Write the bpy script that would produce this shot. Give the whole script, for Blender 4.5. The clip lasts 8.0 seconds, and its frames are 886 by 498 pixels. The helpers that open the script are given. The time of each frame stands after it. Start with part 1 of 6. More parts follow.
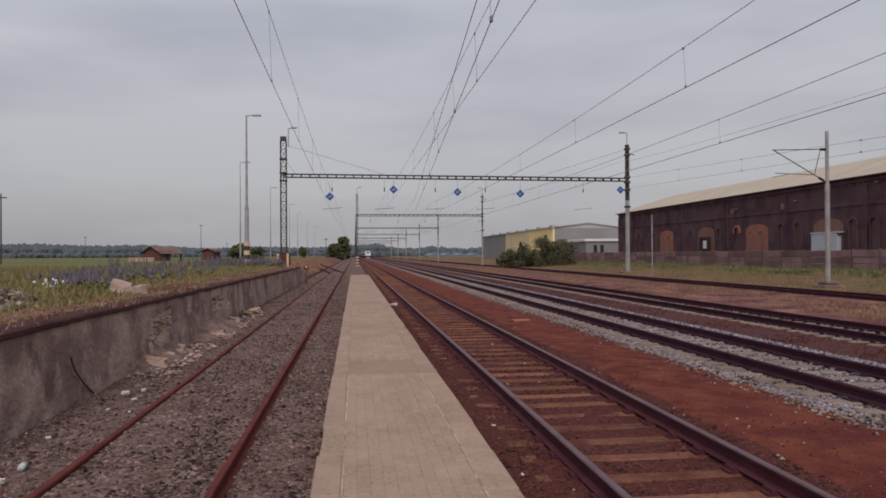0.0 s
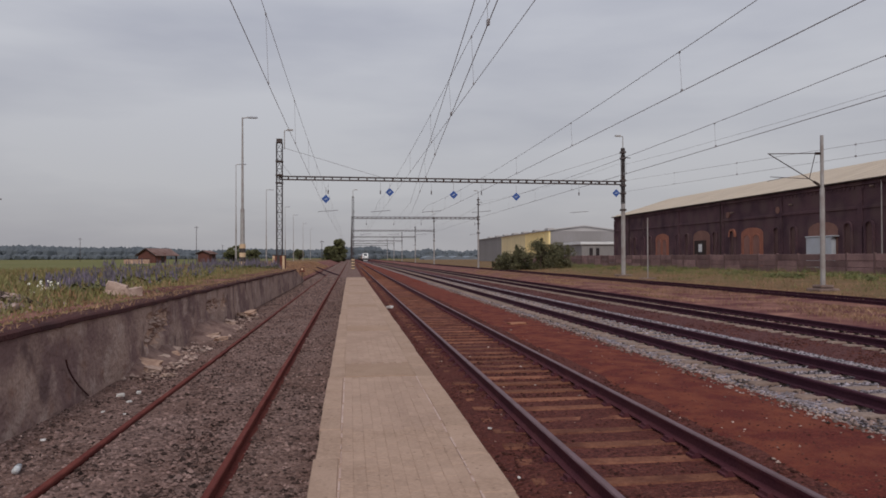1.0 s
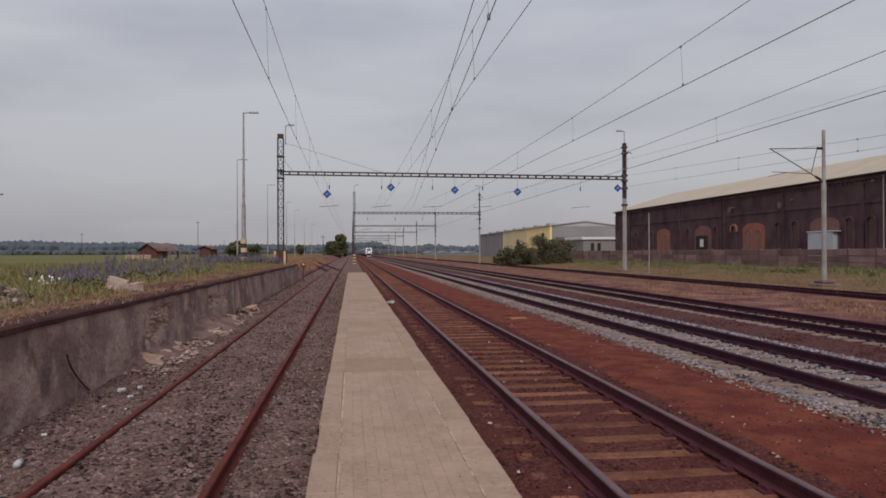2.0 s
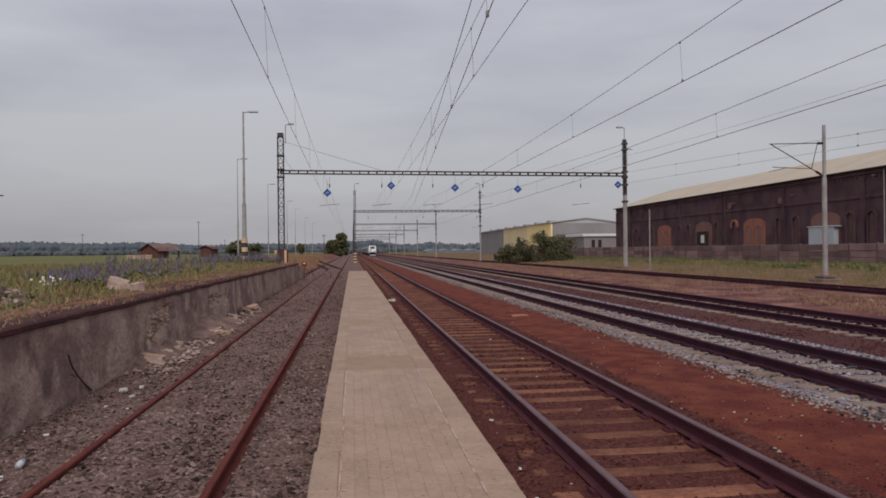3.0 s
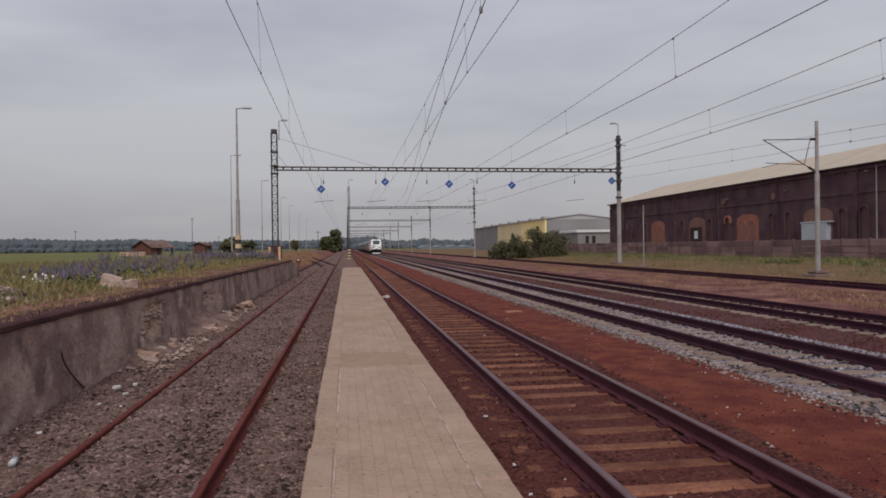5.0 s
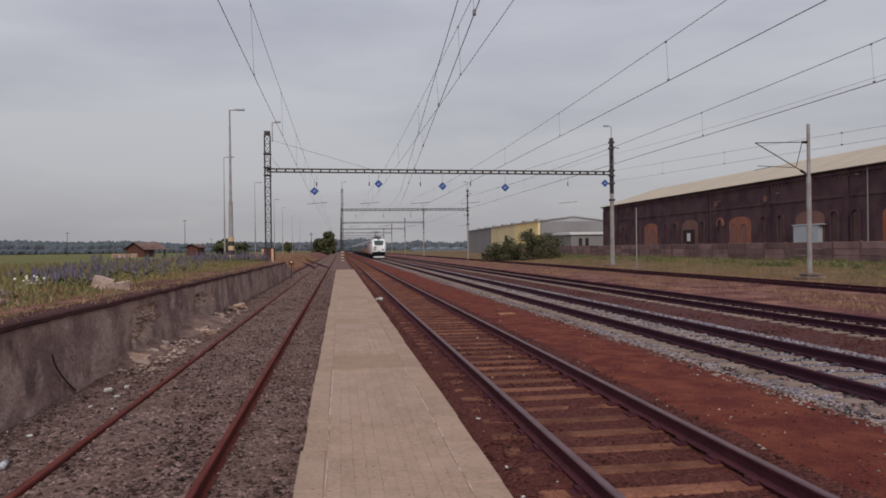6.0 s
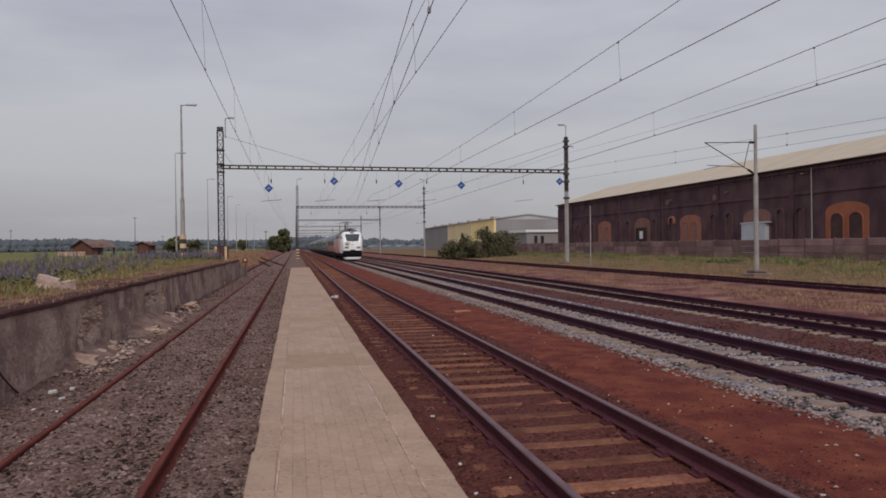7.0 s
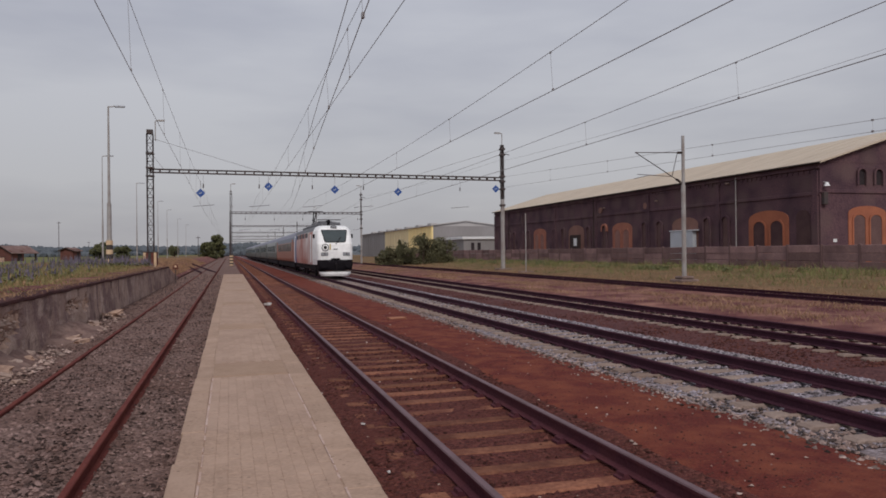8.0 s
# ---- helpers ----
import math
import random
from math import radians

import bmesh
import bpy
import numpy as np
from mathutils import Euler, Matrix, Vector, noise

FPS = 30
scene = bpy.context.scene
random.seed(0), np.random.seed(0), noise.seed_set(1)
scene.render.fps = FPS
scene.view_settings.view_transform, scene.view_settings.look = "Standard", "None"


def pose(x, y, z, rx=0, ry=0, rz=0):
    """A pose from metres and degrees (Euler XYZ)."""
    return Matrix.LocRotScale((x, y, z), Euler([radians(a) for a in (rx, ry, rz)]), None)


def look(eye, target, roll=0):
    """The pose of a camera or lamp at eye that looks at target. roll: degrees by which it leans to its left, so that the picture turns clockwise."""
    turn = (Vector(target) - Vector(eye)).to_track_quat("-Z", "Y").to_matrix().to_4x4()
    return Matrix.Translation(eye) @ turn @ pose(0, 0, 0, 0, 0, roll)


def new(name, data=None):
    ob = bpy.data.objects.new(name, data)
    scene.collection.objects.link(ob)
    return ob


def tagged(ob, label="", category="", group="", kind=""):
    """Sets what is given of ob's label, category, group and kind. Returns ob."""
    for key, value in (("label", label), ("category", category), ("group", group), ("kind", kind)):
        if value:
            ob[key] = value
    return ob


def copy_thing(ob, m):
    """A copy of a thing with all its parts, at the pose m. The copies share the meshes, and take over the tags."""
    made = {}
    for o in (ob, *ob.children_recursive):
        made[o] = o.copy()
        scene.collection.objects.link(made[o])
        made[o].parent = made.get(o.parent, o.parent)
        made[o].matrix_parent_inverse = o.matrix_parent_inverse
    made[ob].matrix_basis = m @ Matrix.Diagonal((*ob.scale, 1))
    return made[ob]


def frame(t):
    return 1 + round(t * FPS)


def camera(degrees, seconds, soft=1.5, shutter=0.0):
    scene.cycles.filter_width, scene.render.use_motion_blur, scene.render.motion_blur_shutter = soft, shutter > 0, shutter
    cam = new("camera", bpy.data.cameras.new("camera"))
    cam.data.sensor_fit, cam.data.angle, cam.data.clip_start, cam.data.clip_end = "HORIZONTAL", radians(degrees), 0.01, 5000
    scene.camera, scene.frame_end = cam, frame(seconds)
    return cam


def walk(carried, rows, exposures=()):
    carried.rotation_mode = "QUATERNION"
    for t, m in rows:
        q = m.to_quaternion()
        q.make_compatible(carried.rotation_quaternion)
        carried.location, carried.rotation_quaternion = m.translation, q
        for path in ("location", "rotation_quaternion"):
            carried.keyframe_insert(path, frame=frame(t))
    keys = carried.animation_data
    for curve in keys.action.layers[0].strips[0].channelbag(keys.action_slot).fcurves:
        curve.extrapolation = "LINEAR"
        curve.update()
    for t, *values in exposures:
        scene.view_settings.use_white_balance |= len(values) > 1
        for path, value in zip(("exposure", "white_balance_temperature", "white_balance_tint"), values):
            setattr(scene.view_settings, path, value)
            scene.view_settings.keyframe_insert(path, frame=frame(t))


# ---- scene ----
EYE_Z = 1.83
cam = camera(62.0, 8.0, soft=1.72)
# seconds, yaw, pitch, roll of the hand-held camera and its drift to the side and up
TURNS = [(0.0, -6.853, 0.417, 0.319, 0.012, 0.001), (0.5, -7.312, 0.570, 0.089, 0.015, 0.004), (1.0, -7.178, 0.626, 0.182, 0.002, 0.003), (1.5, -7.195, 0.511, 0.075, 0.015, 0.002),
         (1.7, -7.177, 0.430, 0.090, 0.016, 0.001), (2.8, -6.810, -0.130, 0.520, 0.023, -0.004), (3.0, -7.006, 0.091, 0.619, 0.024, -0.005), (3.5, -7.110, -0.050, 0.697, 0.030, -0.008), (4.0, -7.192, -0.142, 0.831, 0.028, -0.002), (4.5, -7.249, -0.225, 0.846, 0.025, -0.003),
         (4.7, -7.355, -0.240, 0.790, 0.026, -0.003), (5.8, -7.690, -0.048, 0.720, 0.035, -0.001), (6.0, -7.960, -0.046, 0.670, 0.036, -0.001), (6.5, -9.445, 0.043, 0.727, 0.042, 0.003), (7.0, -11.331, -0.272, 0.714, 0.064, 0.001), (7.5, -13.333, -0.010, 0.541, 0.107, -0.006),
         (8.0, -16.175, 0.194, 0.596, 0.141, -0.006)]
walk(cam, [(t, pose(dx, 0, EYE_Z + dz, 90 + p, r, y)) for t, y, p, r, dx, dz in TURNS])

# ---- sky and sun: an even overcast ----
SUN_EL, SUN_AZ = radians(40), radians(186)
world = bpy.data.worlds.new("overcast_sky")
scene.world = world
world.use_nodes = True
wn, wl = world.node_tree.nodes, world.node_tree.links
bg = wn["Background"]
sky = wn.new("ShaderNodeTexSky")
sky.sky_type, sky.sun_disc, sky.sun_elevation, sky.sun_rotation = "NISHITA", False, SUN_EL, SUN_AZ
sky.dust_density, sky.ozone_density = 3.0, 2.0
bg.inputs["Strength"].default_value = 0.1
cloud_map = wn.new("ShaderNodeMapping")
cloud_tc = wn.new("ShaderNodeTexCoord")
wl.new(cloud_tc.outputs["Generated"], cloud_map.inputs["Vector"])
cloud_map.inputs["Scale"].default_value = (1.0, 1.0, 4.5)
clouds = wn.new("ShaderNodeTexNoise")
clouds.inputs["Scale"].default_value, clouds.inputs["Detail"].default_value, clouds.inputs["Roughness"].default_value = 1.7, 5.0, 0.5
wl.new(cloud_map.outputs["Vector"], clouds.inputs["Vector"])
cloud_ramp = wn.new("ShaderNodeValToRGB")
cloud_ramp.color_ramp.elements[0].position, cloud_ramp.color_ramp.elements[0].color = 0.39, (4.28, 4.22, 4.66, 1)
cloud_ramp.color_ramp.elements[1].position, cloud_ramp.color_ramp.elements[1].color = 0.62, (5.58, 5.47, 5.74, 1)
wl.new(clouds.outputs["Fac"], cloud_ramp.inputs["Fac"])
sky_mix = wn.new("ShaderNodeMix")
sky_mix.data_type = "RGBA"
sky_mix.inputs["Factor"].default_value = 0.9
wl.new(sky.outputs["Color"], sky_mix.inputs["A"])
wl.new(cloud_ramp.outputs["Color"], sky_mix.inputs["B"])
# the overcast is a little dimmer and warmer towards the horizon
sky_sep = wn.new("ShaderNodeSeparateXYZ")
wl.new(cloud_tc.outputs["Generated"], sky_sep.inputs["Vector"])
sky_low = wn.new("ShaderNodeValToRGB")
sky_low.color_ramp.elements[0].position, sky_low.color_ramp.elements[0].color = 0.0, (0.815, 0.812, 0.80, 1)
sky_low.color_ramp.elements[1].position, sky_low.color_ramp.elements[1].color = 0.32, (1.05, 1.085, 1.11, 1)
wl.new(sky_sep.outputs["Z"], sky_low.inputs["Fac"])
sky_tone = wn.new("ShaderNodeMix")
sky_tone.data_type, sky_tone.blend_type = "RGBA", "MULTIPLY"
sky_tone.inputs["Factor"].default_value = 1.0
wl.new(sky_mix.outputs["Result"], sky_tone.inputs["A"])
wl.new(sky_low.outputs["Color"], sky_tone.inputs["B"])
wl.new(sky_tone.outputs["Result"], bg.inputs["Color"])
sun = new("sun", bpy.data.lights.new("sun", "SUN"))
sun.data.energy, sun.data.angle, sun.data.color = 1.4, radians(22), (1.0, 0.93, 0.86)
sun.matrix_world = look((60 * math.sin(SUN_AZ) * math.cos(SUN_EL), 60 * math.cos(SUN_AZ) * math.cos(SUN_EL), 60 * math.sin(SUN_EL)), (0, 0, 0))
scene.view_settings.exposure = 0.0


# ---- materials ----
def node_mat(name, rough=0.85, metal=0.0):
    m = bpy.data.materials.new(name)
    m.use_nodes = True
    n, l = m.node_tree.nodes, m.node_tree.links
    b = n["Principled BSDF"]
    b.inputs["Roughness"].default_value, b.inputs["Metallic"].default_value = rough, metal
    if rough >= 0.85:
        b.inputs["Specular IOR Level"].default_value = 0.12  # dusty surfaces have no sheen
    return m, n, l, b


def place_coords(n, l, moving, stretch):
    if moving:
        out = n.new("ShaderNodeTexCoord").outputs["Object"]
    else:
        out = n.new("ShaderNodeNewGeometry").outputs["Position"]
    if stretch != (1, 1, 1):
        mp = n.new("ShaderNodeMapping")
        mp.inputs["Scale"].default_value = stretch
        l.new(out, mp.inputs["Vector"])
        out = mp.outputs["Vector"]
    return out


def blend(n, l, fac, a, b, mode="MIX"):
    mx = n.new("ShaderNodeMix")
    mx.data_type, mx.blend_type = "RGBA", mode
    for key, val in (("Factor", fac), ("A", a), ("B", b)):
        if isinstance(val, (float, int)):
            mx.inputs[key].default_value = val
        elif isinstance(val, tuple):
            mx.inputs[key].default_value = (*val, 1)
        else:
            l.new(val, mx.inputs[key])
    return mx.outputs["Result"]


def noise_fac(n, l, vec, scale, detail=4.0, lo=0.35, hi=0.65):
    t = n.new("ShaderNodeTexNoise")
    t.inputs["Scale"].default_value, t.inputs["Detail"].default_value = scale, detail
    l.new(vec, t.inputs["Vector"])
    r = n.new("ShaderNodeMapRange")
    r.inputs["From Min"].default_value, r.inputs["From Max"].default_value = lo, hi
    l.new(t.outputs["Fac"], r.inputs["Value"])
    return r.outputs["Result"]


def reddened(c):
    """An overall reddish colour cast, put into the base colours of rough, still surfaces."""
    return (c[0] * 1.025, c[1] * 0.955, c[2] * 1.005)


def surface(name, base, grain, stain, fine=40.0, coarse=1.2, rough=0.85, metal=0.0, bump=0.3, moving=False,
            stretch=(1, 1, 1), vary=0.0, island=False, grain_amount=1.0, stain_amount=0.8, specks=None):
    """Base colour broken by a fine grain and by broad stains, with relief from the grain."""
    m, n, l, b = node_mat(name, rough, metal)
    if rough >= 0.85 and not moving:
        base, grain, stain = reddened(base), reddened(grain), reddened(stain)
    vec = place_coords(n, l, moving, stretch)
    f = noise_fac(n, l, vec, fine, 5.0)
    c = noise_fac(n, l, vec, coarse, 6.0, 0.4, 0.7)
    fa = n.new("ShaderNodeMath"); fa.operation = "MULTIPLY"; fa.inputs[1].default_value = grain_amount
    l.new(f, fa.inputs[0])
    ca = n.new("ShaderNodeMath"); ca.operation = "MULTIPLY"; ca.inputs[1].default_value = stain_amount
    l.new(c, ca.inputs[0])
    col = blend(n, l, fa.outputs[0], base, grain)
    col = blend(n, l, ca.outputs[0], col, stain)
    if specks:
        sv = n.new("ShaderNodeTexVoronoi")
        sv.inputs["Scale"].default_value = specks[0]
        l.new(vec, sv.inputs["Vector"])
        sr = n.new("ShaderNodeMapRange")
        sr.inputs["From Min"].default_value, sr.inputs["From Max"].default_value = specks[1], specks[1] * 0.4
        l.new(sv.outputs["Distance"], sr.inputs["Value"])
        sm = n.new("ShaderNodeMath"); sm.operation = "MULTIPLY"; sm.inputs[1].default_value = 0.75
        l.new(sr.outputs["Result"], sm.inputs[0])
        col = blend(n, l, sm.outputs[0], col, specks[2])
    if vary:
        rnd = n.new("ShaderNodeNewGeometry").outputs["Random Per Island"] if island else n.new("ShaderNodeObjectInfo").outputs["Random"]
        mr = n.new("ShaderNodeMapRange")
        mr.inputs["To Min"].default_value, mr.inputs["To Max"].default_value = 1 - vary, 1 + vary
        l.new(rnd, mr.inputs["Value"])
        hs = n.new("ShaderNodeHueSaturation")
        l.new(mr.outputs["Result"], hs.inputs["Value"])
        l.new(col, hs.inputs["Color"])
        col = hs.outputs["Color"]
    l.new(col, b.inputs["Base Color"])
    if bump:
        bp = n.new("ShaderNodeBump")
        bp.inputs["Strength"].default_value, bp.inputs["Distance"].default_value = bump, 0.02
        l.new(f, bp.inputs["Height"])
        l.new(bp.outputs["Normal"], b.inputs["Normal"])
    return m


def gravel(name, dark, light, tint, cell=22.0, coarse=0.6, bump=1.0, tint_amount=0.7):
    """Broken stone: cells of different tone with relief, stained in broad patches."""
    m, n, l, b = node_mat(name, 0.95)
    dark, light, tint = reddened(dark), reddened(light), reddened(tint)
    vec = place_coords(n, l, False, (1, 1, 1))
    v = n.new("ShaderNodeTexVoronoi")
    v.inputs["Scale"].default_value = cell
    l.new(vec, v.inputs["Vector"])
    sep = n.new("ShaderNodeSeparateColor")
    l.new(v.outputs["Color"], sep.inputs["Color"])
    col = blend(n, l, sep.outputs["Red"], dark, light)
    c = noise_fac(n, l, vec, coarse, 6.0, 0.38, 0.66)
    ca = n.new("ShaderNodeMath"); ca.operation = "MULTIPLY"; ca.inputs[1].default_value = tint_amount
    l.new(c, ca.inputs[0])
    col = blend(n, l, ca.outputs[0], col, tint)
    l.new(col, b.inputs["Base Color"])
    bp = n.new("ShaderNodeBump")
    bp.inputs["Strength"].default_value, bp.inputs["Distance"].default_value, bp.invert = bump, 0.03, True
    l.new(v.outputs["Distance"], bp.inputs["Height"])
    l.new(bp.outputs["Normal"], b.inputs["Normal"])
    return m


def plain(name, col, rough=0.5, metal=0.0, moving=True):
    return surface(name, col, tuple(min(1, x * 1.15) for x in col), tuple(x * 0.8 for x in col), 60, 2.5, rough, metal, 0.05, moving, stain_amount=0.5)


GRAVEL_GREY = gravel("grey_brown_gravel", (0.082, 0.054, 0.047), (0.30, 0.214, 0.18), (0.165, 0.104, 0.082), 24, 0.5)
GRAVEL_RUST = gravel("rust_dusted_ballast", (0.060, 0.020, 0.018), (0.162, 0.058, 0.046), (0.112, 0.037, 0.029), 26, 0.7)
DIRT_RED = surface("red_brown_iron_dust", (0.172, 0.041, 0.030), (0.097, 0.0235, 0.020), (0.252, 0.081, 0.044), 38, 2.4, 0.95, bump=0.7, stain_amount=0.8, specks=(16.0, 0.16, (0.30, 0.13, 0.085)))
GRAVEL_BLUE = gravel("fresh_blue_grey_ballast", (0.038, 0.034, 0.042), (0.38, 0.365, 0.395), (0.31, 0.25, 0.22), 20, 0.9, tint_amount=0.5)
GRAVEL_DARK = gravel("dark_brown_ballast", (0.060, 0.027, 0.029), (0.155, 0.071, 0.066), (0.108, 0.044, 0.039), 22, 0.6)
DRY_EARTH = surface("dry_earth_with_straw", (0.135, 0.051, 0.049), (0.094, 0.035, 0.037), (0.34, 0.187, 0.135), 9, 0.7, 0.95, bump=0.7)
GRASS_GROUND = surface("rough_grass", (0.165, 0.110, 0.055), (0.22, 0.140, 0.078), (0.105, 0.086, 0.038), 5, 0.3, 0.95, bump=0.6)
FIELD = surface("green_crop_field", (0.142, 0.154, 0.053), (0.122, 0.134, 0.046), (0.185, 0.172, 0.07), 1.5, 0.012, 0.95, bump=0.3)
CONCRETE_SLAB = surface("worn_platform_concrete", (0.418, 0.310, 0.225), (0.34, 0.249, 0.18), (0.458, 0.345, 0.255), 30, 1.3, 0.9, bump=0.35, vary=0.05, specks=(9.0, 0.17, (0.22, 0.152, 0.118)))
PAVER_GREY = surface("worn_paver_concrete", (0.414, 0.309, 0.230), (0.345, 0.254, 0.188), (0.458, 0.347, 0.259), 30, 1.3, 0.9, bump=0.35, vary=0.05, specks=(11.0, 0.14, (0.235, 0.165, 0.13)))
PAVER_GREY_RUN = surface("worn_paver_run_concrete", (0.414, 0.309, 0.230), (0.345, 0.254, 0.188), (0.458, 0.347, 0.259), 30, 1.3, 0.9, bump=0.35, vary=0.05, island=True)
CONCRETE_EDGE = surface("platform_edge_concrete", (0.398, 0.295, 0.213), (0.325, 0.238, 0.171), (0.448, 0.337, 0.249), 30, 2.2, 0.9, bump=0.3, vary=0.05, specks=(11.0, 0.2, (0.205, 0.138, 0.105)))
CONCRETE_CROSS = surface("tan_cross_slab_concrete", (0.37, 0.269, 0.188), (0.306, 0.219, 0.152), (0.405, 0.30, 0.214), 30, 2.0, 0.9, bump=0.3, vary=0.05)
CONCRETE_OLD = surface("stained_old_concrete", (0.20, 0.152, 0.128), (0.145, 0.108, 0.092), (0.30, 0.235, 0.195), 14, 0.8, 0.92, bump=0.5)


def blotched_wall(name):
    """Weathered cast wall: pale worn blotches, dark damp patches, run marks and rust, over a rough grain."""
    m, n, l, b = node_mat(name, 0.93)
    vec = place_coords(n, l, False, (1, 1, 1))
    streak = place_coords(n, l, False, (1, 1.0, 0.85))
    col = blend(n, l, noise_fac(n, l, vec, 0.8, 6, 0.40, 0.55), (0.255, 0.163, 0.155), (0.49, 0.348, 0.29))
    col = blend(n, l, noise_fac(n, l, vec, 2.2, 7, 0.53, 0.66), col, (0.55, 0.415, 0.36))
    col = blend(n, l, noise_fac(n, l, streak, 1.6, 6, 0.56, 0.68), col, (0.175, 0.112, 0.11))
    col = blend(n, l, noise_fac(n, l, vec, 2.6, 5, 0.6, 0.8), col, (0.28, 0.15, 0.105))
    f = noise_fac(n, l, vec, 24, 6)
    col = blend(n, l, blend(n, l, f, (0.0, 0.0, 0.0), (0.45, 0.45, 0.45)), col, (0.19, 0.13, 0.112))
    l.new(col, b.inputs["Base Color"])
    bp = n.new("ShaderNodeBump")
    bp.inputs["Strength"].default_value, bp.inputs["Distance"].default_value = 0.8, 0.025
    l.new(noise_fac(n, l, vec, 9, 8), bp.inputs["Height"])
    l.new(bp.outputs["Normal"], b.inputs["Normal"])
    return m


WALL_BLOTCHED = blotched_wall("blotched_ramp_concrete")
CONCRETE_CAP = surface("mossy_rusty_coping", (0.074, 0.033, 0.033), (0.105, 0.050, 0.044), (0.042, 0.022, 0.024), 22, 1.5, 0.95, bump=0.6)
RUBBLE = surface("broken_pale_masonry", (0.62, 0.46, 0.335), (0.42, 0.295, 0.215), (0.24, 0.16, 0.125), 9, 3.2, 0.95, bump=0.9, stain_amount=0.7)
RAIL_RUST = surface("rusty_rail_steel", (0.150, 0.042, 0.034), (0.105, 0.030, 0.026), (0.185, 0.058, 0.043), 30, 2, 0.9, 0.0, 0.3)
RAIL_DARK = surface("dark_rolled_rail_steel", (0.054, 0.021, 0.034), (0.074, 0.030, 0.041), (0.042, 0.017, 0.028), 30, 2, 0.9, 0.0, 0.2)
RAIL_BROWN = surface("brown_rail_steel", (0.090, 0.031, 0.040), (0.068, 0.023, 0.031), (0.113, 0.041, 0.044), 30, 2, 0.9, 0.0, 0.2)
RAIL_TOP = surface("worn_rail_head", (0.165, 0.095, 0.112), (0.125, 0.070, 0.080), (0.095, 0.048, 0.052), 40, 3, 0.62, 0.0, 0.05)
SLEEPER_RUST = surface("rust_stained_sleeper_concrete", (0.262, 0.121, 0.072), (0.192, 0.084, 0.051), (0.107, 0.038, 0.028), 24, 3.0, 0.9, bump=0.5, vary=0.25, stain_amount=0.95)
SLEEPER_PALE = surface("pale_sleeper_concrete", (0.30, 0.245, 0.20), (0.25, 0.20, 0.165), (0.21, 0.155, 0.12), 24, 1.6, 0.9, bump=0.3, vary=0.12)
STEEL_GREY = surface("weathered_galvanised_steel", (0.42, 0.40, 0.395), (0.35, 0.33, 0.325), (0.28, 0.235, 0.22), 20, 1.5, 0.6, 0.3, 0.1)
STEEL_DARK = surface("dark_painted_lattice_steel", (0.050, 0.040, 0.044), (0.075, 0.058, 0.058), (0.075, 0.046, 0.038), 20, 1.5, 0.65, 0.2, 0.1)
WIRE = surface("oxidised_copper_wire", (0.28, 0.26, 0.27), (0.32, 0.30, 0.31), (0.24, 0.22, 0.23), 20, 1, 0.6, 0.2, 0)
SIGN_BLUE = plain("blue_sign_enamel", (0.018, 0.075, 0.30), 0.4)
SIGN_WHITE = plain("white_sign_enamel", (0.7, 0.7, 0.72), 0.4)
PORCELAIN = plain("brown_porcelain", (0.05, 0.03, 0.025), 0.25)
BRICK_DARK = surface("sooty_brick_wall", (0.094, 0.058, 0.070), (0.15, 0.09, 0.095), (0.052, 0.034, 0.046), 9, 0.38, 0.9, bump=0.5, specks=(0.5, 0.55, (0.135, 0.087, 0.088)))
BRICK_ORANGE = surface("orange_brick_surround", (0.40, 0.158, 0.088), (0.34, 0.132, 0.075), (0.26, 0.104, 0.066), 15, 0.8, 0.9, bump=0.3)
BRICK_BROWN = surface("faded_brick_infill", (0.28, 0.165, 0.130), (0.22, 0.125, 0.10), (0.18, 0.108, 0.09), 15, 0.8, 0.9, bump=0.3)
ROOF_CREAM = surface("cream_sheet_roof", (0.57, 0.475, 0.375), (0.52, 0.43, 0.34), (0.44, 0.355, 0.275), 6, 0.25, 0.7, bump=0.03, stretch=(1, 3, 1))
DARK_TIMBER = surface("dark_timber", (0.045, 0.035, 0.033), (0.065, 0.05, 0.045), (0.035, 0.028, 0.026), 20, 1.5, 0.85, bump=0.2)
PANEL_GREY = surface("pale_grey_metal_door", (0.52, 0.55, 0.61), (0.47, 0.50, 0.55), (0.42, 0.43, 0.46), 10, 0.8, 0.6, bump=0.05)
FENCE_CONC = surface("weathered_fence_concrete", (0.30, 0.205, 0.185), (0.22, 0.148, 0.138), (0.145, 0.097, 0.094), 12, 0.7, 0.92, bump=0.3, vary=0.3)


# ---- building helpers ----
def part(name, bm, material, parent=None, label="", smooth=False):
    me = bpy.data.meshes.new(name)
    bm.to_mesh(me)
    bm.free()
    for mm in (material if isinstance(material, (list, tuple)) else [material]):
        me.materials.append(mm)
    if smooth:
        me.polygons.foreach_set("use_smooth", [True] * len(me.polygons))
    ob = new(name, me)
    if parent is not None:
        ob.parent = parent
    if label:
        tagged(ob, label)
    return ob


def mesh_part(name, me, parent, m=None):
    ob = new(name, me)
    ob.parent = parent
    if m is not None:
        ob.matrix_basis = m
    return ob


def thing(name, m=None, label="", category="", group="", kind=""):
    ob = new(name)
    ob.empty_display_size = 0.2
    if m is not None:
        ob.matrix_basis = m
    return tagged(ob, label, category, group, kind)


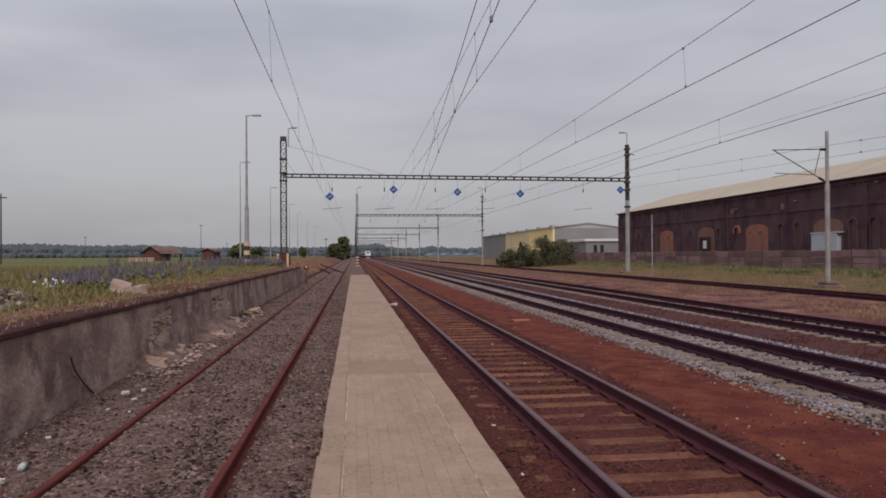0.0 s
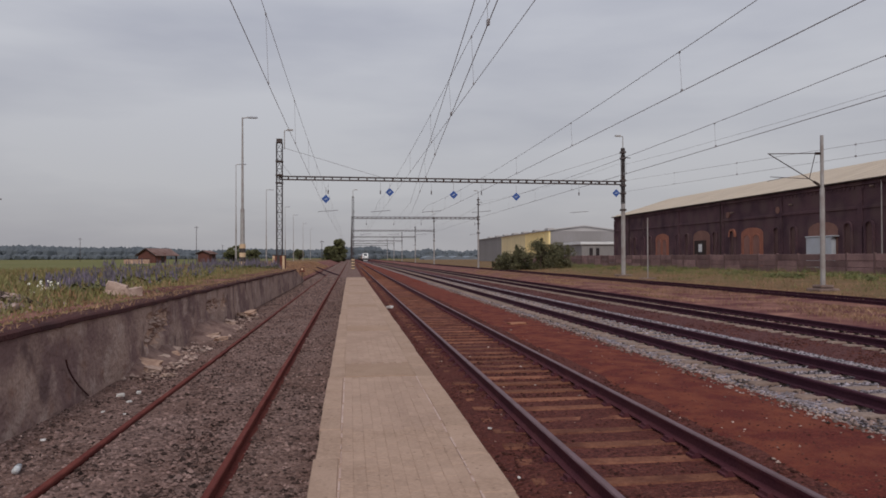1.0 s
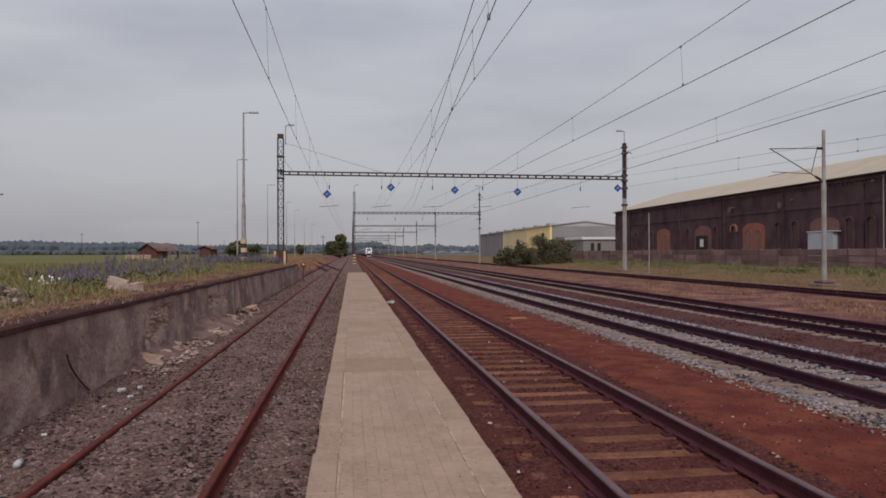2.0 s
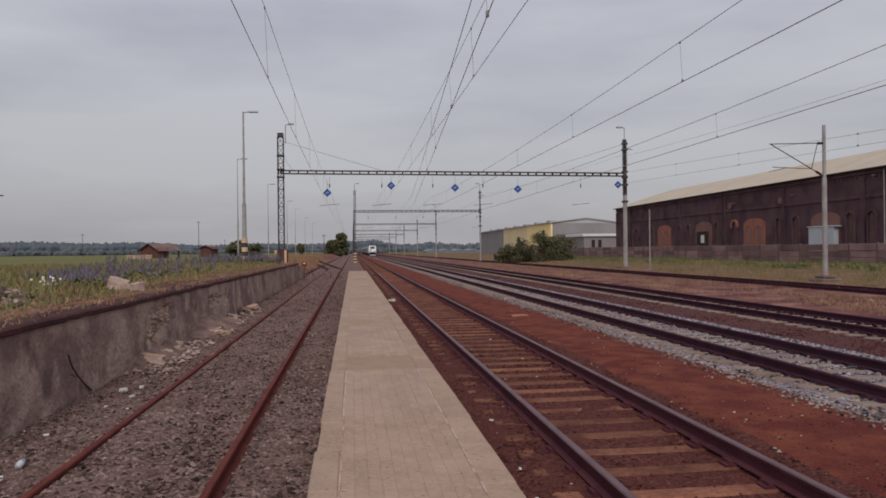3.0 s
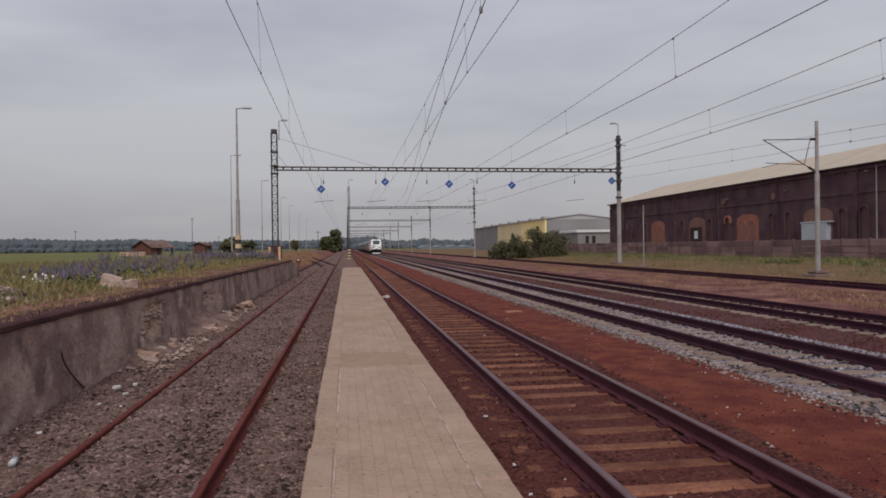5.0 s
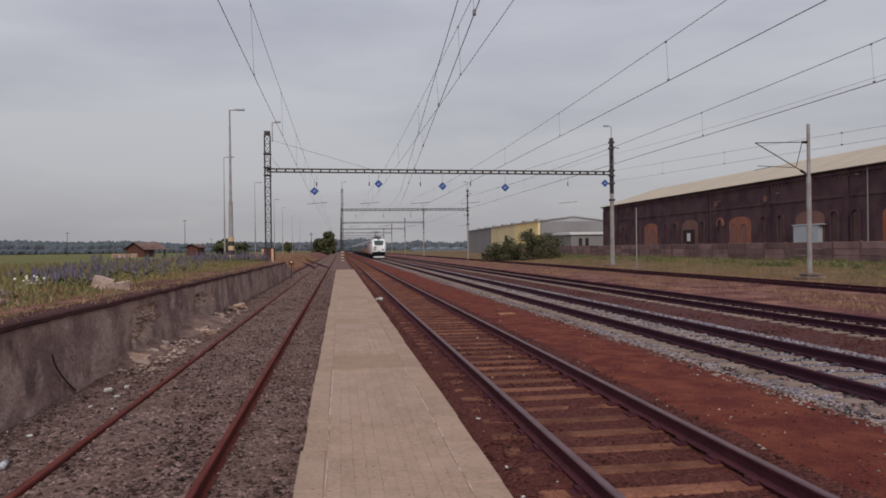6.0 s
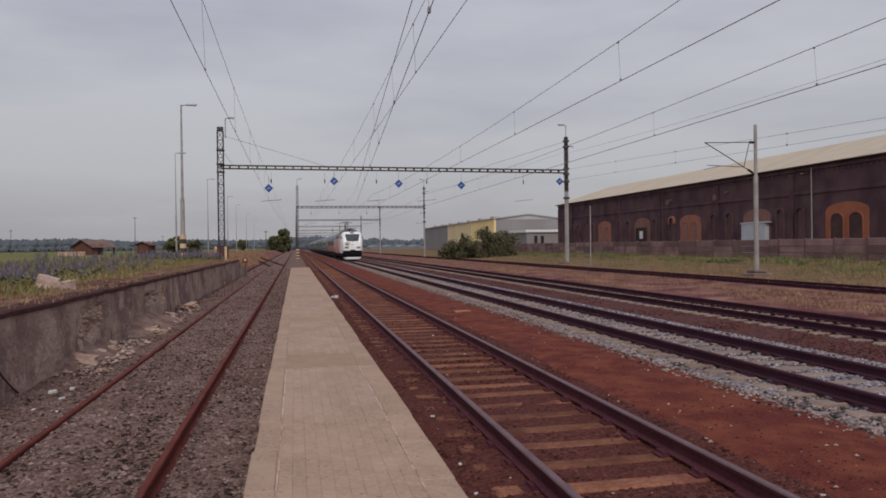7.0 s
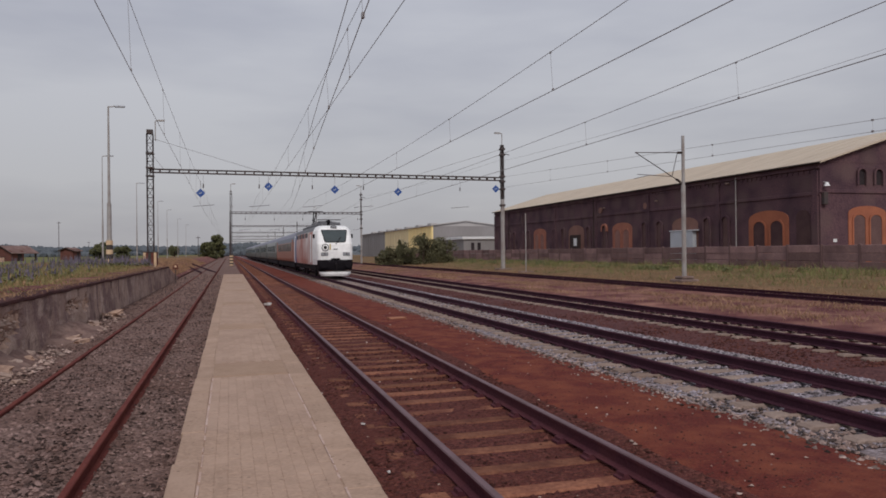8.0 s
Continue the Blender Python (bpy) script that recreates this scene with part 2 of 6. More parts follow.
def add_box(bm, x0, x1, y0, y1, z0, z1, mi=0):
    vs = [bm.verts.new((x, y, z)) for z in (z0, z1) for x, y in ((x0, y0), (x1, y0), (x1, y1), (x0, y1))]
    for q in ((3, 2, 1, 0), (4, 5, 6, 7), (0, 1, 5, 4), (1, 2, 6, 5), (2, 3, 7, 6), (3, 0, 4, 7)):
        f = bm.faces.new([vs[i] for i in q])
        f.material_index = mi
    return vs


def box(x0, x1, y0, y1, z0, z1, bevel=0.0):
    bm = bmesh.new()
    add_box(bm, x0, x1, y0, y1, z0, z1)
    if bevel:
        bmesh.ops.bevel(bm, geom=bm.edges[:], offset=bevel, segments=1, affect="EDGES")
    return bm


def add_bar(bm, a, b, r, sides=6, r2=None, mi=0):
    """A round bar from a to b."""
    a, b = Vector(a), Vector(b)
    d = b - a
    q = d.to_track_quat("Z", "Y")
    r2 = r if r2 is None else r2
    rings = []
    for p, rr in ((a, r), (b, r2)):
        rings.append([bm.verts.new(p + q @ Vector((rr * math.cos(2 * math.pi * i / sides), rr * math.sin(2 * math.pi * i / sides), 0))) for i in range(sides)])
    for i in range(sides):
        f = bm.faces.new((rings[0][i], rings[0][(i + 1) % sides], rings[1][(i + 1) % sides], rings[1][i]))
        f.material_index = mi
    bm.faces.new(rings[0][::-1]).material_index = mi
    bm.faces.new(rings[1]).material_index = mi


def bar(a, b, r, sides=6, r2=None):
    bm = bmesh.new()
    add_bar(bm, a, b, r, sides, r2)
    return bm


def sweep(profile, ys, shift=None, closed=True, mi=None):
    """A profile in x and z carried along y; shift(y) moves it sideways and up."""
    bm = bmesh.new()
    rows = []
    for y in ys:
        dx, dz = shift(y) if shift else (0, 0)
        rows.append([bm.verts.new((x + dx, y, z + dz)) for x, z in profile])
    k = len(profile)
    for a, b in zip(rows, rows[1:]):
        for i in range(k if closed else k - 1):
            f = bm.faces.new((a[i], b[i], b[(i + 1) % k], a[(i + 1) % k]))
            if mi:
                f.material_index = mi[i]
    if closed:
        bm.faces.new(rows[0])
        bm.faces.new(rows[-1][::-1])
    bmesh.ops.recalc_face_normals(bm, faces=bm.faces[:])
    return bm


def steps(a, b, first, growth=1.25, most=60.0):
    out, d = [a], first
    while out[-1] < b:
        out.append(min(b, out[-1] + d))
        d = min(most, d * growth)
    return out


def rocks(name, spots, sizes, material, parent=None, label="", category="", squash=0.65, seed=1):
    """Many loose broken stones in one mesh: jittered eight-sided lumps."""
    rng = np.random.default_rng(seed)
    k = len(spots)
    base = np.array([(1, 0, 0), (0, 1, 0), (-1, 0, 0), (0, -1, 0), (0, 0, 1), (0, 0, -1)], float)
    tri = np.array([(0, 1, 4), (1, 2, 4), (2, 3, 4), (3, 0, 4), (1, 0, 5), (2, 1, 5), (3, 2, 5), (0, 3, 5)])
    v = base[None] * (0.65 + 0.7 * rng.random((k, 6, 1))) + rng.normal(0, 0.16, (k, 6, 3))
    v[:, :, 2] *= squash
    an = rng.random(k) * 6.283
    c, s = np.cos(an)[:, None], np.sin(an)[:, None]
    x, y = v[:, :, 0] * c - v[:, :, 1] * s, v[:, :, 0] * s + v[:, :, 1] * c
    v = np.stack([x, y, v[:, :, 2]], 2) * np.asarray(sizes)[:, None, None] + np.asarray(spots)[:, None, :]
    faces = (tri[None] + 6 * np.arange(k)[:, None, None]).reshape(-1, 3)
    me = bpy.data.meshes.new(name)
    me.from_pydata(v.reshape(-1, 3), [], faces)
    me.materials.append(material)
    ob = new(name, me)
    if parent is not None:
        ob.parent = parent
    return tagged(ob, label, category, kind="stuff")
# ---- ground ----
AX, BX, CX, DX, EX = -1.99, 2.80, 7.55, 12.30, 21.80


def ground_z(x, y):
    if x < -4.5:
        ramp = 0.88
        if y > 59:
            s = min(1, (y - 59) / 11)
            k = min(1, max(0, (-x - 4.4) / 3.5))
            ramp = 0.88 * (1 - s) + (-0.35 + k * 1.2) * s
        if x < -40:
            ramp = max(0.1, 0.88 + (x + 40) * 0.006)
        return ramp
    if x < 15:
        return -0.55
    if x < 19:
        return -0.3
    if x < 24:
        return -0.2
    if x < 38:
        return -0.15 + (x - 24) / 14 * 0.6
    return 0.45


def build_ground():
    xs = [-2500, -1200, -600, -300, -150, -80, -50, -35, -25, -18, -13, -10, -8.5, -7.9, -6.8, -5.8, -5.0, -4.7, -4.52, -4.48, -3, 0, 3, 6, 9, 12, 14.5, 15.5,
          17, 18.9, 19.1, 20, 22, 24, 26, 28, 31, 34, 38, 45, 60, 90, 150, 300, 600, 1200, 2500]
    ys = [-60, -30, -15, -6, 0] + steps(3, 55, 3, 1.05) + [56, 57, 59, 61, 63.5, 66.5, 70] + steps(75, 3600, 6, 1.2, 400)
    bm = bmesh.new()
    rng = random.Random(3)
    grid = []
    for y in ys:
        row = []
        for x in xs:
            z = ground_z(x, y)
            if (x < -5 and x > -60) or (24 < x < 60):
                z += rng.uniform(-0.06, 0.06)
            row.append(bm.verts.new((x, y, z)))
        grid.append(row)
    for j in range(len(ys) - 1):
        for i in range(len(xs) - 1):
            f = bm.faces.new((grid[j][i], grid[j][i + 1], grid[j + 1][i + 1], grid[j + 1][i]))
            xm, ym = (xs[i] + xs[i + 1]) / 2, (ys[j] + ys[j + 1]) / 2
            f.material_index = 0
            if xm < -26 or ym > 500:
                f.material_index = 1
            elif -4.5 < xm < 25 or (-5.6 < xm < -4.5 and ym < 57) or (-8 < xm < -4.3 and ym > 57):
                f.material_index = 2
    ob = part("ground", bm, [GRASS_GROUND, FIELD, DRY_EARTH])
    return tagged(ob, "rough grass and a flat green field to the horizon", "ground", kind="structure")


build_ground()


def bed(name, profile, ys, material, label, jitter=0.012):
    rng = random.Random(len(name))
    bm = sweep(profile, ys, closed=False)
    for v in bm.verts:
        v.co.z += rng.uniform(-jitter, jitter)
    for f in bm.faces:
        if f.normal.z < 0:
            f.normal_flip()
    return tagged(part(name, bm, material, smooth=True), label, "ballast", kind="structure")


FAR = 720.0
# the stones lie high between the siding's rails and low beside them
SIDING_BED = [(-4.3, -0.42), (-3.9, -0.405), (-3.3, -0.39), (-2.85, -0.36), (-2.70, -0.262), (-2.3, -0.265), (-1.7, -0.28), (-1.33, -0.31), (-1.24, -0.35), (-1.13, -0.375), (-0.8, -0.385), (-0.25, -0.39)]
YS = [-60.0, -40.0, -25.0, -14.0] + steps(-8, 60, 0.8, 1.0) + steps(64, FAR, 4, 1.15, 40)
bed("ballast_bed_siding", SIDING_BED, YS, GRAVEL_GREY, "grey-brown gravel bed of the disused siding")
bed("ballast_bed_main", [(-0.25, -0.5), (0.5, -0.4), (1.0, -0.32), (1.35, -0.215), (1.6, -0.176), (1.9, -0.172), (2.13, -0.200), (2.8, -0.203), (3.47, -0.195), (3.85, -0.155), (4.15, -0.15)], YS, GRAVEL_RUST, "dark ballast dusted with rust between the rails")
bed("gravel_path", [(-0.45, -0.385), (-0.2, -0.26), (0.4, -0.235), (1.1, -0.24), (1.5, -0.26), (1.7, -0.29)], [y for y in YS if y > 58.0], GRAVEL_GREY, "grey-brown gravel where the platform ends")
bed("dust_strip", [(3.9, -0.19), (4.15, -0.145), (4.8, -0.13), (5.4, -0.15), (5.9, -0.19), (6.1, -0.225), (6.3, -0.27)], YS, DIRT_RED, "red-brown iron dust beside the rails", 0.005)
bed("ballast_bed_relaid", [(5.75, -0.28), (5.98, -0.23), (6.25, -0.222), (6.8, -0.212), (7.55, -0.215), (8.3, -0.20), (8.9, -0.175), (9.3, -0.19), (9.8, -0.27)], YS, GRAVEL_BLUE, "fresh blue-grey ballast of the relaid track", 0.02)
bed("ballast_bed_third", [(9.5, -0.26), (10.2, -0.215), (11, -0.21), (12.3, -0.215), (13.6, -0.21), (14.4, -0.24), (15.2, -0.3)], YS, GRAVEL_DARK, "dark brown ballast of the third track", 0.015)
bed("earth_strip", [(14.9, -0.3), (15.6, -0.26), (17, -0.22), (18.5, -0.2), (20, -0.18), (21, -0.155), (21.8, -0.15), (22.6, -0.155), (23.6, -0.16), (24.6, -0.17)], YS, DRY_EARTH, "dry earth with straw beside the overgrown track", 0.02)


# ---- tracks ----
def rail_profile():
    half = [(0.07, -0.16), (0.07, -0.148), (0.012, -0.13), (0.010, -0.048), (0.034, -0.04), (0.036, -0.012), (0.028, 0.0)]
    return half + [(-x, z) for x, z in reversed(half)]


RAIL_YS = [-60.0, -14.0, 0.0] + steps(10, FAR, 10, 1.2, 60)


def add_rail(parent, x, z, side, top):
    pr = rail_profile()
    k = len(pr)
    mi = [1 if i in (5, 6, 7) else 0 for i in range(k)]
    bm = sweep([(x + px, z + pz) for px, pz in pr], RAIL_YS, mi=mi)
    return part("rail", bm, [side, top], parent)


def sleeper_mesh(material):
    bm = bmesh.new()
    prof = [(-0.14, -0.12), (-0.12, 0.05), (-0.09, 0.065), (0.09, 0.065), (0.12, 0.05), (0.14, -0.12)]
    xs = (-1.21, -1.17, -0.45, 0.45, 1.17, 1.21)
    drop = (-0.03, 0.0, -0.022, -0.022, 0.0, -0.03)
    rows = [[bm.verts.new((x, y, z + d)) for y, z in prof] for x, d in zip(xs, drop)]
    for a, b in zip(rows, rows[1:]):
        for i in range(len(prof) - 1):
            bm.faces.new((a[i], a[i + 1], b[i + 1], b[i]))
    bm.faces.new(rows[0][::-1])
    bm.faces.new(rows[-1])
    bmesh.ops.recalc_face_normals(bm, faces=bm.faces[:])
    me = bpy.data.meshes.new("sleeper")
    bm.to_mesh(me)
    bm.free()
    me.materials.append(material)
    return me


def fastening_mesh(material):
    bm = bmesh.new()
    prof = [(-0.17, -0.02), (-0.17, 0.012), (-0.14, 0.016), (-0.135, 0.045), (-0.1, 0.045), (-0.08, 0.012), (0.08, 0.012), (0.1, 0.045), (0.135, 0.045), (0.14, 0.016), (0.17, 0.012), (0.17, -0.02)]
    rows = [[bm.verts.new((x, y, z)) for x, z in prof] for y in (-0.07, 0.07)]
    for i in range(len(prof)):
        j = (i + 1) % len(prof)
        bm.faces.new((rows[0][i], rows[0][j], rows[1][j], rows[1][i]))
    bm.faces.new(rows[0])
    bm.faces.new(rows[1][::-1])
    bmesh.ops.recalc_face_normals(bm, faces=bm.faces[:])
    me = bpy.data.meshes.new("fastening")
    bm.to_mesh(me)
    bm.free()
    me.materials.append(material)
    return me


def railway(x, z, side, top, label, sleepers=None, pitch=0.6, first=3.0, near=70.0, far=260.0, sink=-0.20, start=0.0):
    tr = thing("railway_track", None, label, "railway track", "parallel railway tracks")
    for s in (-1, 1):
        add_rail(tr, x + s * 0.7525, z, side, top)
    if sleepers:
        me, fm = sleeper_mesh(sleepers), fastening_mesh(side)
        rng = random.Random(int(x * 10))
        y = first + start - pitch * 95
        rest = bmesh.new()
        while y < far:
            j = rng.uniform(-0.02, 0.02)
            if 3.0 < y < near:
                mesh_part("sleeper", me, tr, pose(x + rng.uniform(-0.02, 0.02), y + j, z + sink - 0.028 + rng.uniform(-0.008, 0.004), 0, 0, rng.uniform(-0.8, 0.8)))
                if y < 30:
                    for s in (-1, 1):
                        mesh_part("fastening", fm, tr, pose(x + s * 0.7525, y + j, z - 0.172))
            else:
                add_box(rest, x - 1.2, x + 1.2, y - 0.11, y + 0.11, z + sink - 0.1, z + sink + 0.036)
            y += pitch
        tagged(part("sleeper_run", rest, sleepers, tr), kind="stuff")
    return tr


railway(AX, -0.21, RAIL_RUST, RAIL_RUST, "disused siding with rusty red rails sunk in gravel")
railway(BX, 0.0, RAIL_BROWN, RAIL_TOP, "main track with dark rails on rust-stained concrete sleepers", SLEEPER_RUST, 0.641, 3.22)
railway(CX, 0.0, RAIL_DARK, RAIL_DARK, "relaid track with dark rails in blue-grey ballast", SLEEPER_PALE, start=0.25)
railway(DX, 0.0, RAIL_DARK, RAIL_DARK, "third track with dark rails and pale sleeper ends", SLEEPER_PALE, start=0.4)
railway(EX, 0.0, RAIL_DARK, RAIL_DARK, "overgrown side track with dark rails in dry earth")

# ---- platform ----
MORTAR_PALE = surface("pale_mortar", (0.56, 0.455, 0.385), (0.44, 0.335, 0.275), (0.40, 0.285, 0.22), 14, 3.0, 0.9, bump=0.2)
PX0, PX1, PZ, PEND = -0.285, 1.14, 0.22, 60.0


def slab_mesh(name, x0, x1, length, material, thick=0.28, bevel=0.006, gap=0.002):
    bm = box(x0, x1, gap, length - gap, -thick, 0.0, bevel)
    me = bpy.data.meshes.new(name)
    bm.to_mesh(me)
    bm.free()
    me.materials.append(material)
    return me


def build_platform():
    pl = thing("platform", None, "narrow island platform of concrete edge slabs and small pavers", "platform", kind="structure")
    part("platform_core", box(PX0 + 0.03, PX1 - 0.03, -59, PEND - 0.1, -0.6, PZ - 0.008), CONCRETE_EDGE, pl)
    # the pale mortar lines between pavers and edge slabs
    for x in (-0.0775, 0.8875):
        crumbs, y = random.Random(int(x * 100)), 4.4
        while y < 9.9:
            whole = 7.0 < y
            e = min(10.0, y + crumbs.uniform(0.35, 1.2) * (1.0 if whole else 0.3))
            w, d = crumbs.uniform(0.008, 0.016) * (1.0 if whole else 0.7), crumbs.uniform(-0.004, 0.004)
            part("mortar_line", sweep([(x + d - w, PZ - 0.02), (x + d - w * 0.8, PZ + 0.002), (x + d + w * 0.8, PZ + 0.002), (x + d + w, PZ - 0.02)], [y, e]), MORTAR_PALE, pl)
            y = e + crumbs.uniform(0.01, 0.12 if whole else 0.3)
        part("mortar_line", box(x - 0.007, x + 0.007, 10.1, PEND - 0.2, PZ - 0.02, PZ - 0.001), CONCRETE_EDGE, pl)
    rng = random.Random(8)
    left, right = slab_mesh("edge_slab", PX0, -0.082, 1.0, CONCRETE_EDGE, bevel=0.009), slab_mesh("edge_slab", 0.892, PX1, 1.0, CONCRETE_EDGE, bevel=0.009)
    pavers = [slab_mesh("paver", -0.0475, 0.0475, 0.2, m, 0.06, 0.0022, 0.0008) for m in (CONCRETE_SLAB, PAVER_GREY)]
    y = -59.0
    while y < PEND - 0.5:
        for me in (left, right):
            mesh_part("edge_slab", me, pl, pose(rng.uniform(-0.009, 0.009), y, PZ + rng.uniform(-0.004, 0.004), 0, 0, rng.uniform(-0.25, 0.25)))
        y += 1.0
    crosses = [(-59.0, 4.2), (10.08, 11.25), (16.4, 17.5), (24.2, 25.3), (33.0, 34.1), (42.0, 43.1), (51.0, 52.1)]
    for a, b in crosses:
        mesh_part("cross_slab", slab_mesh("cross_slab", -0.071, 0.881, b - a, CONCRETE_CROSS if a > 0 else CONCRETE_SLAB, 0.1), pl, pose(0, a, PZ + 0.002))
    # the pavers nearest the view one by one, and the run beyond
    far = bmesh.new()
    for (_, a), b in zip(crosses, [c for c, _ in crosses[1:]] + [PEND]):
        y = a
        while y < b - 0.02:
            for col in range(10):
                yy = y + (0.1 if col % 2 else 0.0)
                if yy + 0.2 > b:
                    continue
                x = -0.071 + 0.0952 * (col + 0.5)
                z = PZ + rng.uniform(-0.0018, 0.0018) - (0.001 if col % 2 else 0.0)
                if yy < 11.0:
                    mesh_part("paver", pavers[yy > 6.9], pl, pose(x, yy, z))
                else:
                    add_box(far, x - 0.0465, x + 0.0465, yy + 0.001, yy + 0.199, z - 0.03, z)
            y += 0.2
    tagged(part("paver_run", far, PAVER_GREY_RUN, pl), kind="stuff")


build_platform()

# ---- loading ramp wall ----
WALL_X, WALL_END = -4.20, 59.0


SPALLS = [(17.2, 0.36, 0.95, 0.27), (16.6, 0.12, 0.5, 0.16), (23.6, 0.36, 0.9, 0.15), (25.6, 0.30, 0.5, 0.2)]


def build_ramp():
    w = thing("wall_ramp", None, "crumbling concrete retaining wall of a loading ramp", "wall", kind="structure")
    ys = steps(-59, -4, 2.5, 1.0) + steps(-3.5, 8, 0.8, 1.0) + steps(8.1, 34, 0.13, 1.0) + steps(34.4, WALL_END, 0.5, 1.0)
    rng = random.Random(5)
    bm = bmesh.new()
    zs = [-0.6] + [-0.48 + 0.105 * i for i in range(12)] + [0.835]
    grid = []

    def spall(y, z):
        best = 0.0
        for cy, cz, ry, rz in SPALLS:
            d = 1.25 - math.hypot((y - cy) / ry, (z - cz) / rz) + 0.55 * noise.noise((y * 2.3, z * 4.0, cy))
            best = max(best, min(1.0, d * 2.2))
        return best
    for y in ys:
        row = []
        for z in zs:
            joint = 0.03 if abs((y + 1.2) % 6.4) < 0.14 else 0.0
            x = WALL_X - (z + 0.6) * 0.03 + 0.03 * noise.noise((y * 0.8, z * 1.2, 0)) + 0.012 * noise.noise((y * 3.1, z * 3.5, 4)) - joint
            s = spall(y, z)
            if s > 0.05 and z < 0.72:
                x -= s * (0.13 + 0.13 * noise.noise((y * 3.4, z * 5.2, 7)) + rng.uniform(-0.035, 0.035)) + (0.05 * s if z > 0.5 else 0)
            row.append(bm.verts.new((x, y, z)))
        grid.append(row)
    for (ya, a), (yb, b) in zip(zip(ys, grid), zip(ys[1:], grid[1:])):
        for i in range(len(zs) - 1):
            f = bm.faces.new((a[i], a[i + 1], b[i + 1], b[i]))
            if spall((ya + yb) / 2, (zs[i] + zs[i + 1]) / 2) > 0.4 and zs[i + 1] < 0.76:
                f.material_index = 1
    back = [[bm.verts.new((WALL_X - 0.45, y, z)) for z in (zs[0], zs[-1])] for y in (ys[0], ys[-1])]
    bm.faces.new([back[1][0], *grid[-1], back[1][1]])
    bm.faces.new([back[1][1], back[0][1], *[g[-1] for g in grid]])
    bmesh.ops.recalc_face_normals(bm, faces=bm.faces[:])
    part("wall_face", bm, [WALL_BLOTCHED, RUBBLE], w)
    cap = sweep([(WALL_X - 0.6, 0.80), (WALL_X + 0.01, 0.825), (WALL_X + 0.025, 0.84), (WALL_X + 0.02, 0.90), (WALL_X - 0.03, 0.925), (WALL_X - 0.4, 0.925), (WALL_X - 0.6, 0.90)], [-59, -40, -25] + steps(-12, WALL_END, 0.3, 1.0),
                lambda y: (0.03 * noise.noise((y * 1.3, 0, 0)) + 0.02 * noise.noise((y * 4, 1, 0)), 0.03 * noise.noise((y * 0.6, 2, 0)) + 0.012 * noise.noise((y * 3.2, 3, 0))))
    part("coping", cap, CONCRETE_CAP, w)
    # the wing that slopes down at the ramp's end
    wing = bmesh.new()
    slope = [(WALL_END - 0.02, -0.6), (WALL_END - 0.02, 0.86), (70.0, -0.26), (70.0, -0.6)]
    rows = [[wing.verts.new((x, y, z)) for y, z in slope] for x in (WALL_X - 0.47, WALL_X - 0.06)]
    for i in range(4):
        wing.faces.new((rows[0][i], rows[0][(i + 1) % 4], rows[1][(i + 1) % 4], rows[1][i]))
    wing.faces.new(rows[0])
    wing.faces.new(rows[1][::-1])
    bmesh.ops.recalc_face_normals(wing, faces=wing.faces[:])
    part("wing_wall", wing, WALL_BLOTCHED, w)
    # a dark crack in the wall, added as a thin raised bar
    crack = bmesh.new()
    pts = [(WALL_X + 0.035, 11.52 + 0.95 * k ** 1.5, 0.33 - 0.70 * k) for k in [i / 6 for i in range(7)]]
    for p, q in zip(pts, pts[1:]):
        add_bar(crack, p, q, 0.014, 5)
    part("crack_line", crack, CONCRETE_CAP, w, "dark curved crack in the wall, modelled as a thin bar")


build_ramp()


# ---- overhead line gantries ----
def lattice(bm, a, b, width, depth, pitch, chord=0.05, web=0.025):
    """A square lattice from a to b (upright, or level along x)."""
    a, b = Vector(a), Vector(b)
    d = (b - a)
    L = d.length
    d.normalize()
    u = Vector((0, 1, 0))
    v = d.cross(u).normalized()
    cs = [u * (sx * depth / 2) + v * (sy * width / 2) for sx, sy in ((-1, -1), (1, -1), (1, 1), (-1, 1))]
    for c in cs:
        add_bar(bm, a + c, b + c, chord, 4)
    k = max(1, round(L / pitch))
    for i in range(k):
        p, q = a + d * (L * i / k), a + d * (L * (i + 1) / k)
        for j in range(4):
            c0, c1 = cs[j], cs[(j + 1) % 4]
            if i % 2:
                c0, c1 = c1, c0
            add_bar(bm, p + c0, q + c1, web, 4)
            add_bar(bm, q + cs[j], q + cs[(j + 1) % 4], web, 4)


def ladder_beam(bm, x0, x1, y, z, depth, pitch=0.8, dip=0.0):
    """A level beam of four chords with batten plates between them and a few diagonals."""
    h = depth / 2
    for sy in (-h, h):
        for sz in (-h, h):
            add_box(bm, x0, x1, y + sy - 0.045, y + sy + 0.045, z + sz - 0.05, z + sz + 0.05)
    k = round((x1 - x0) / pitch)
    for i in range(k + 1):
        x = x0 + (x1 - x0) * i / k
        for sy in (-h, h):
            add_box(bm, x - 0.06, x + 0.06, y + sy - 0.02, y + sy + 0.02, z - h + 0.04, z + h - 0.04)
        for sz in (-h, h):
            add_box(bm, x - 0.05, x + 0.05, y - h, y + h, z + sz - 0.02, z + sz + 0.02)
    for v in bm.verts:
        v.co.z -= dip * (v.co.x - x0) / (x1 - x0)


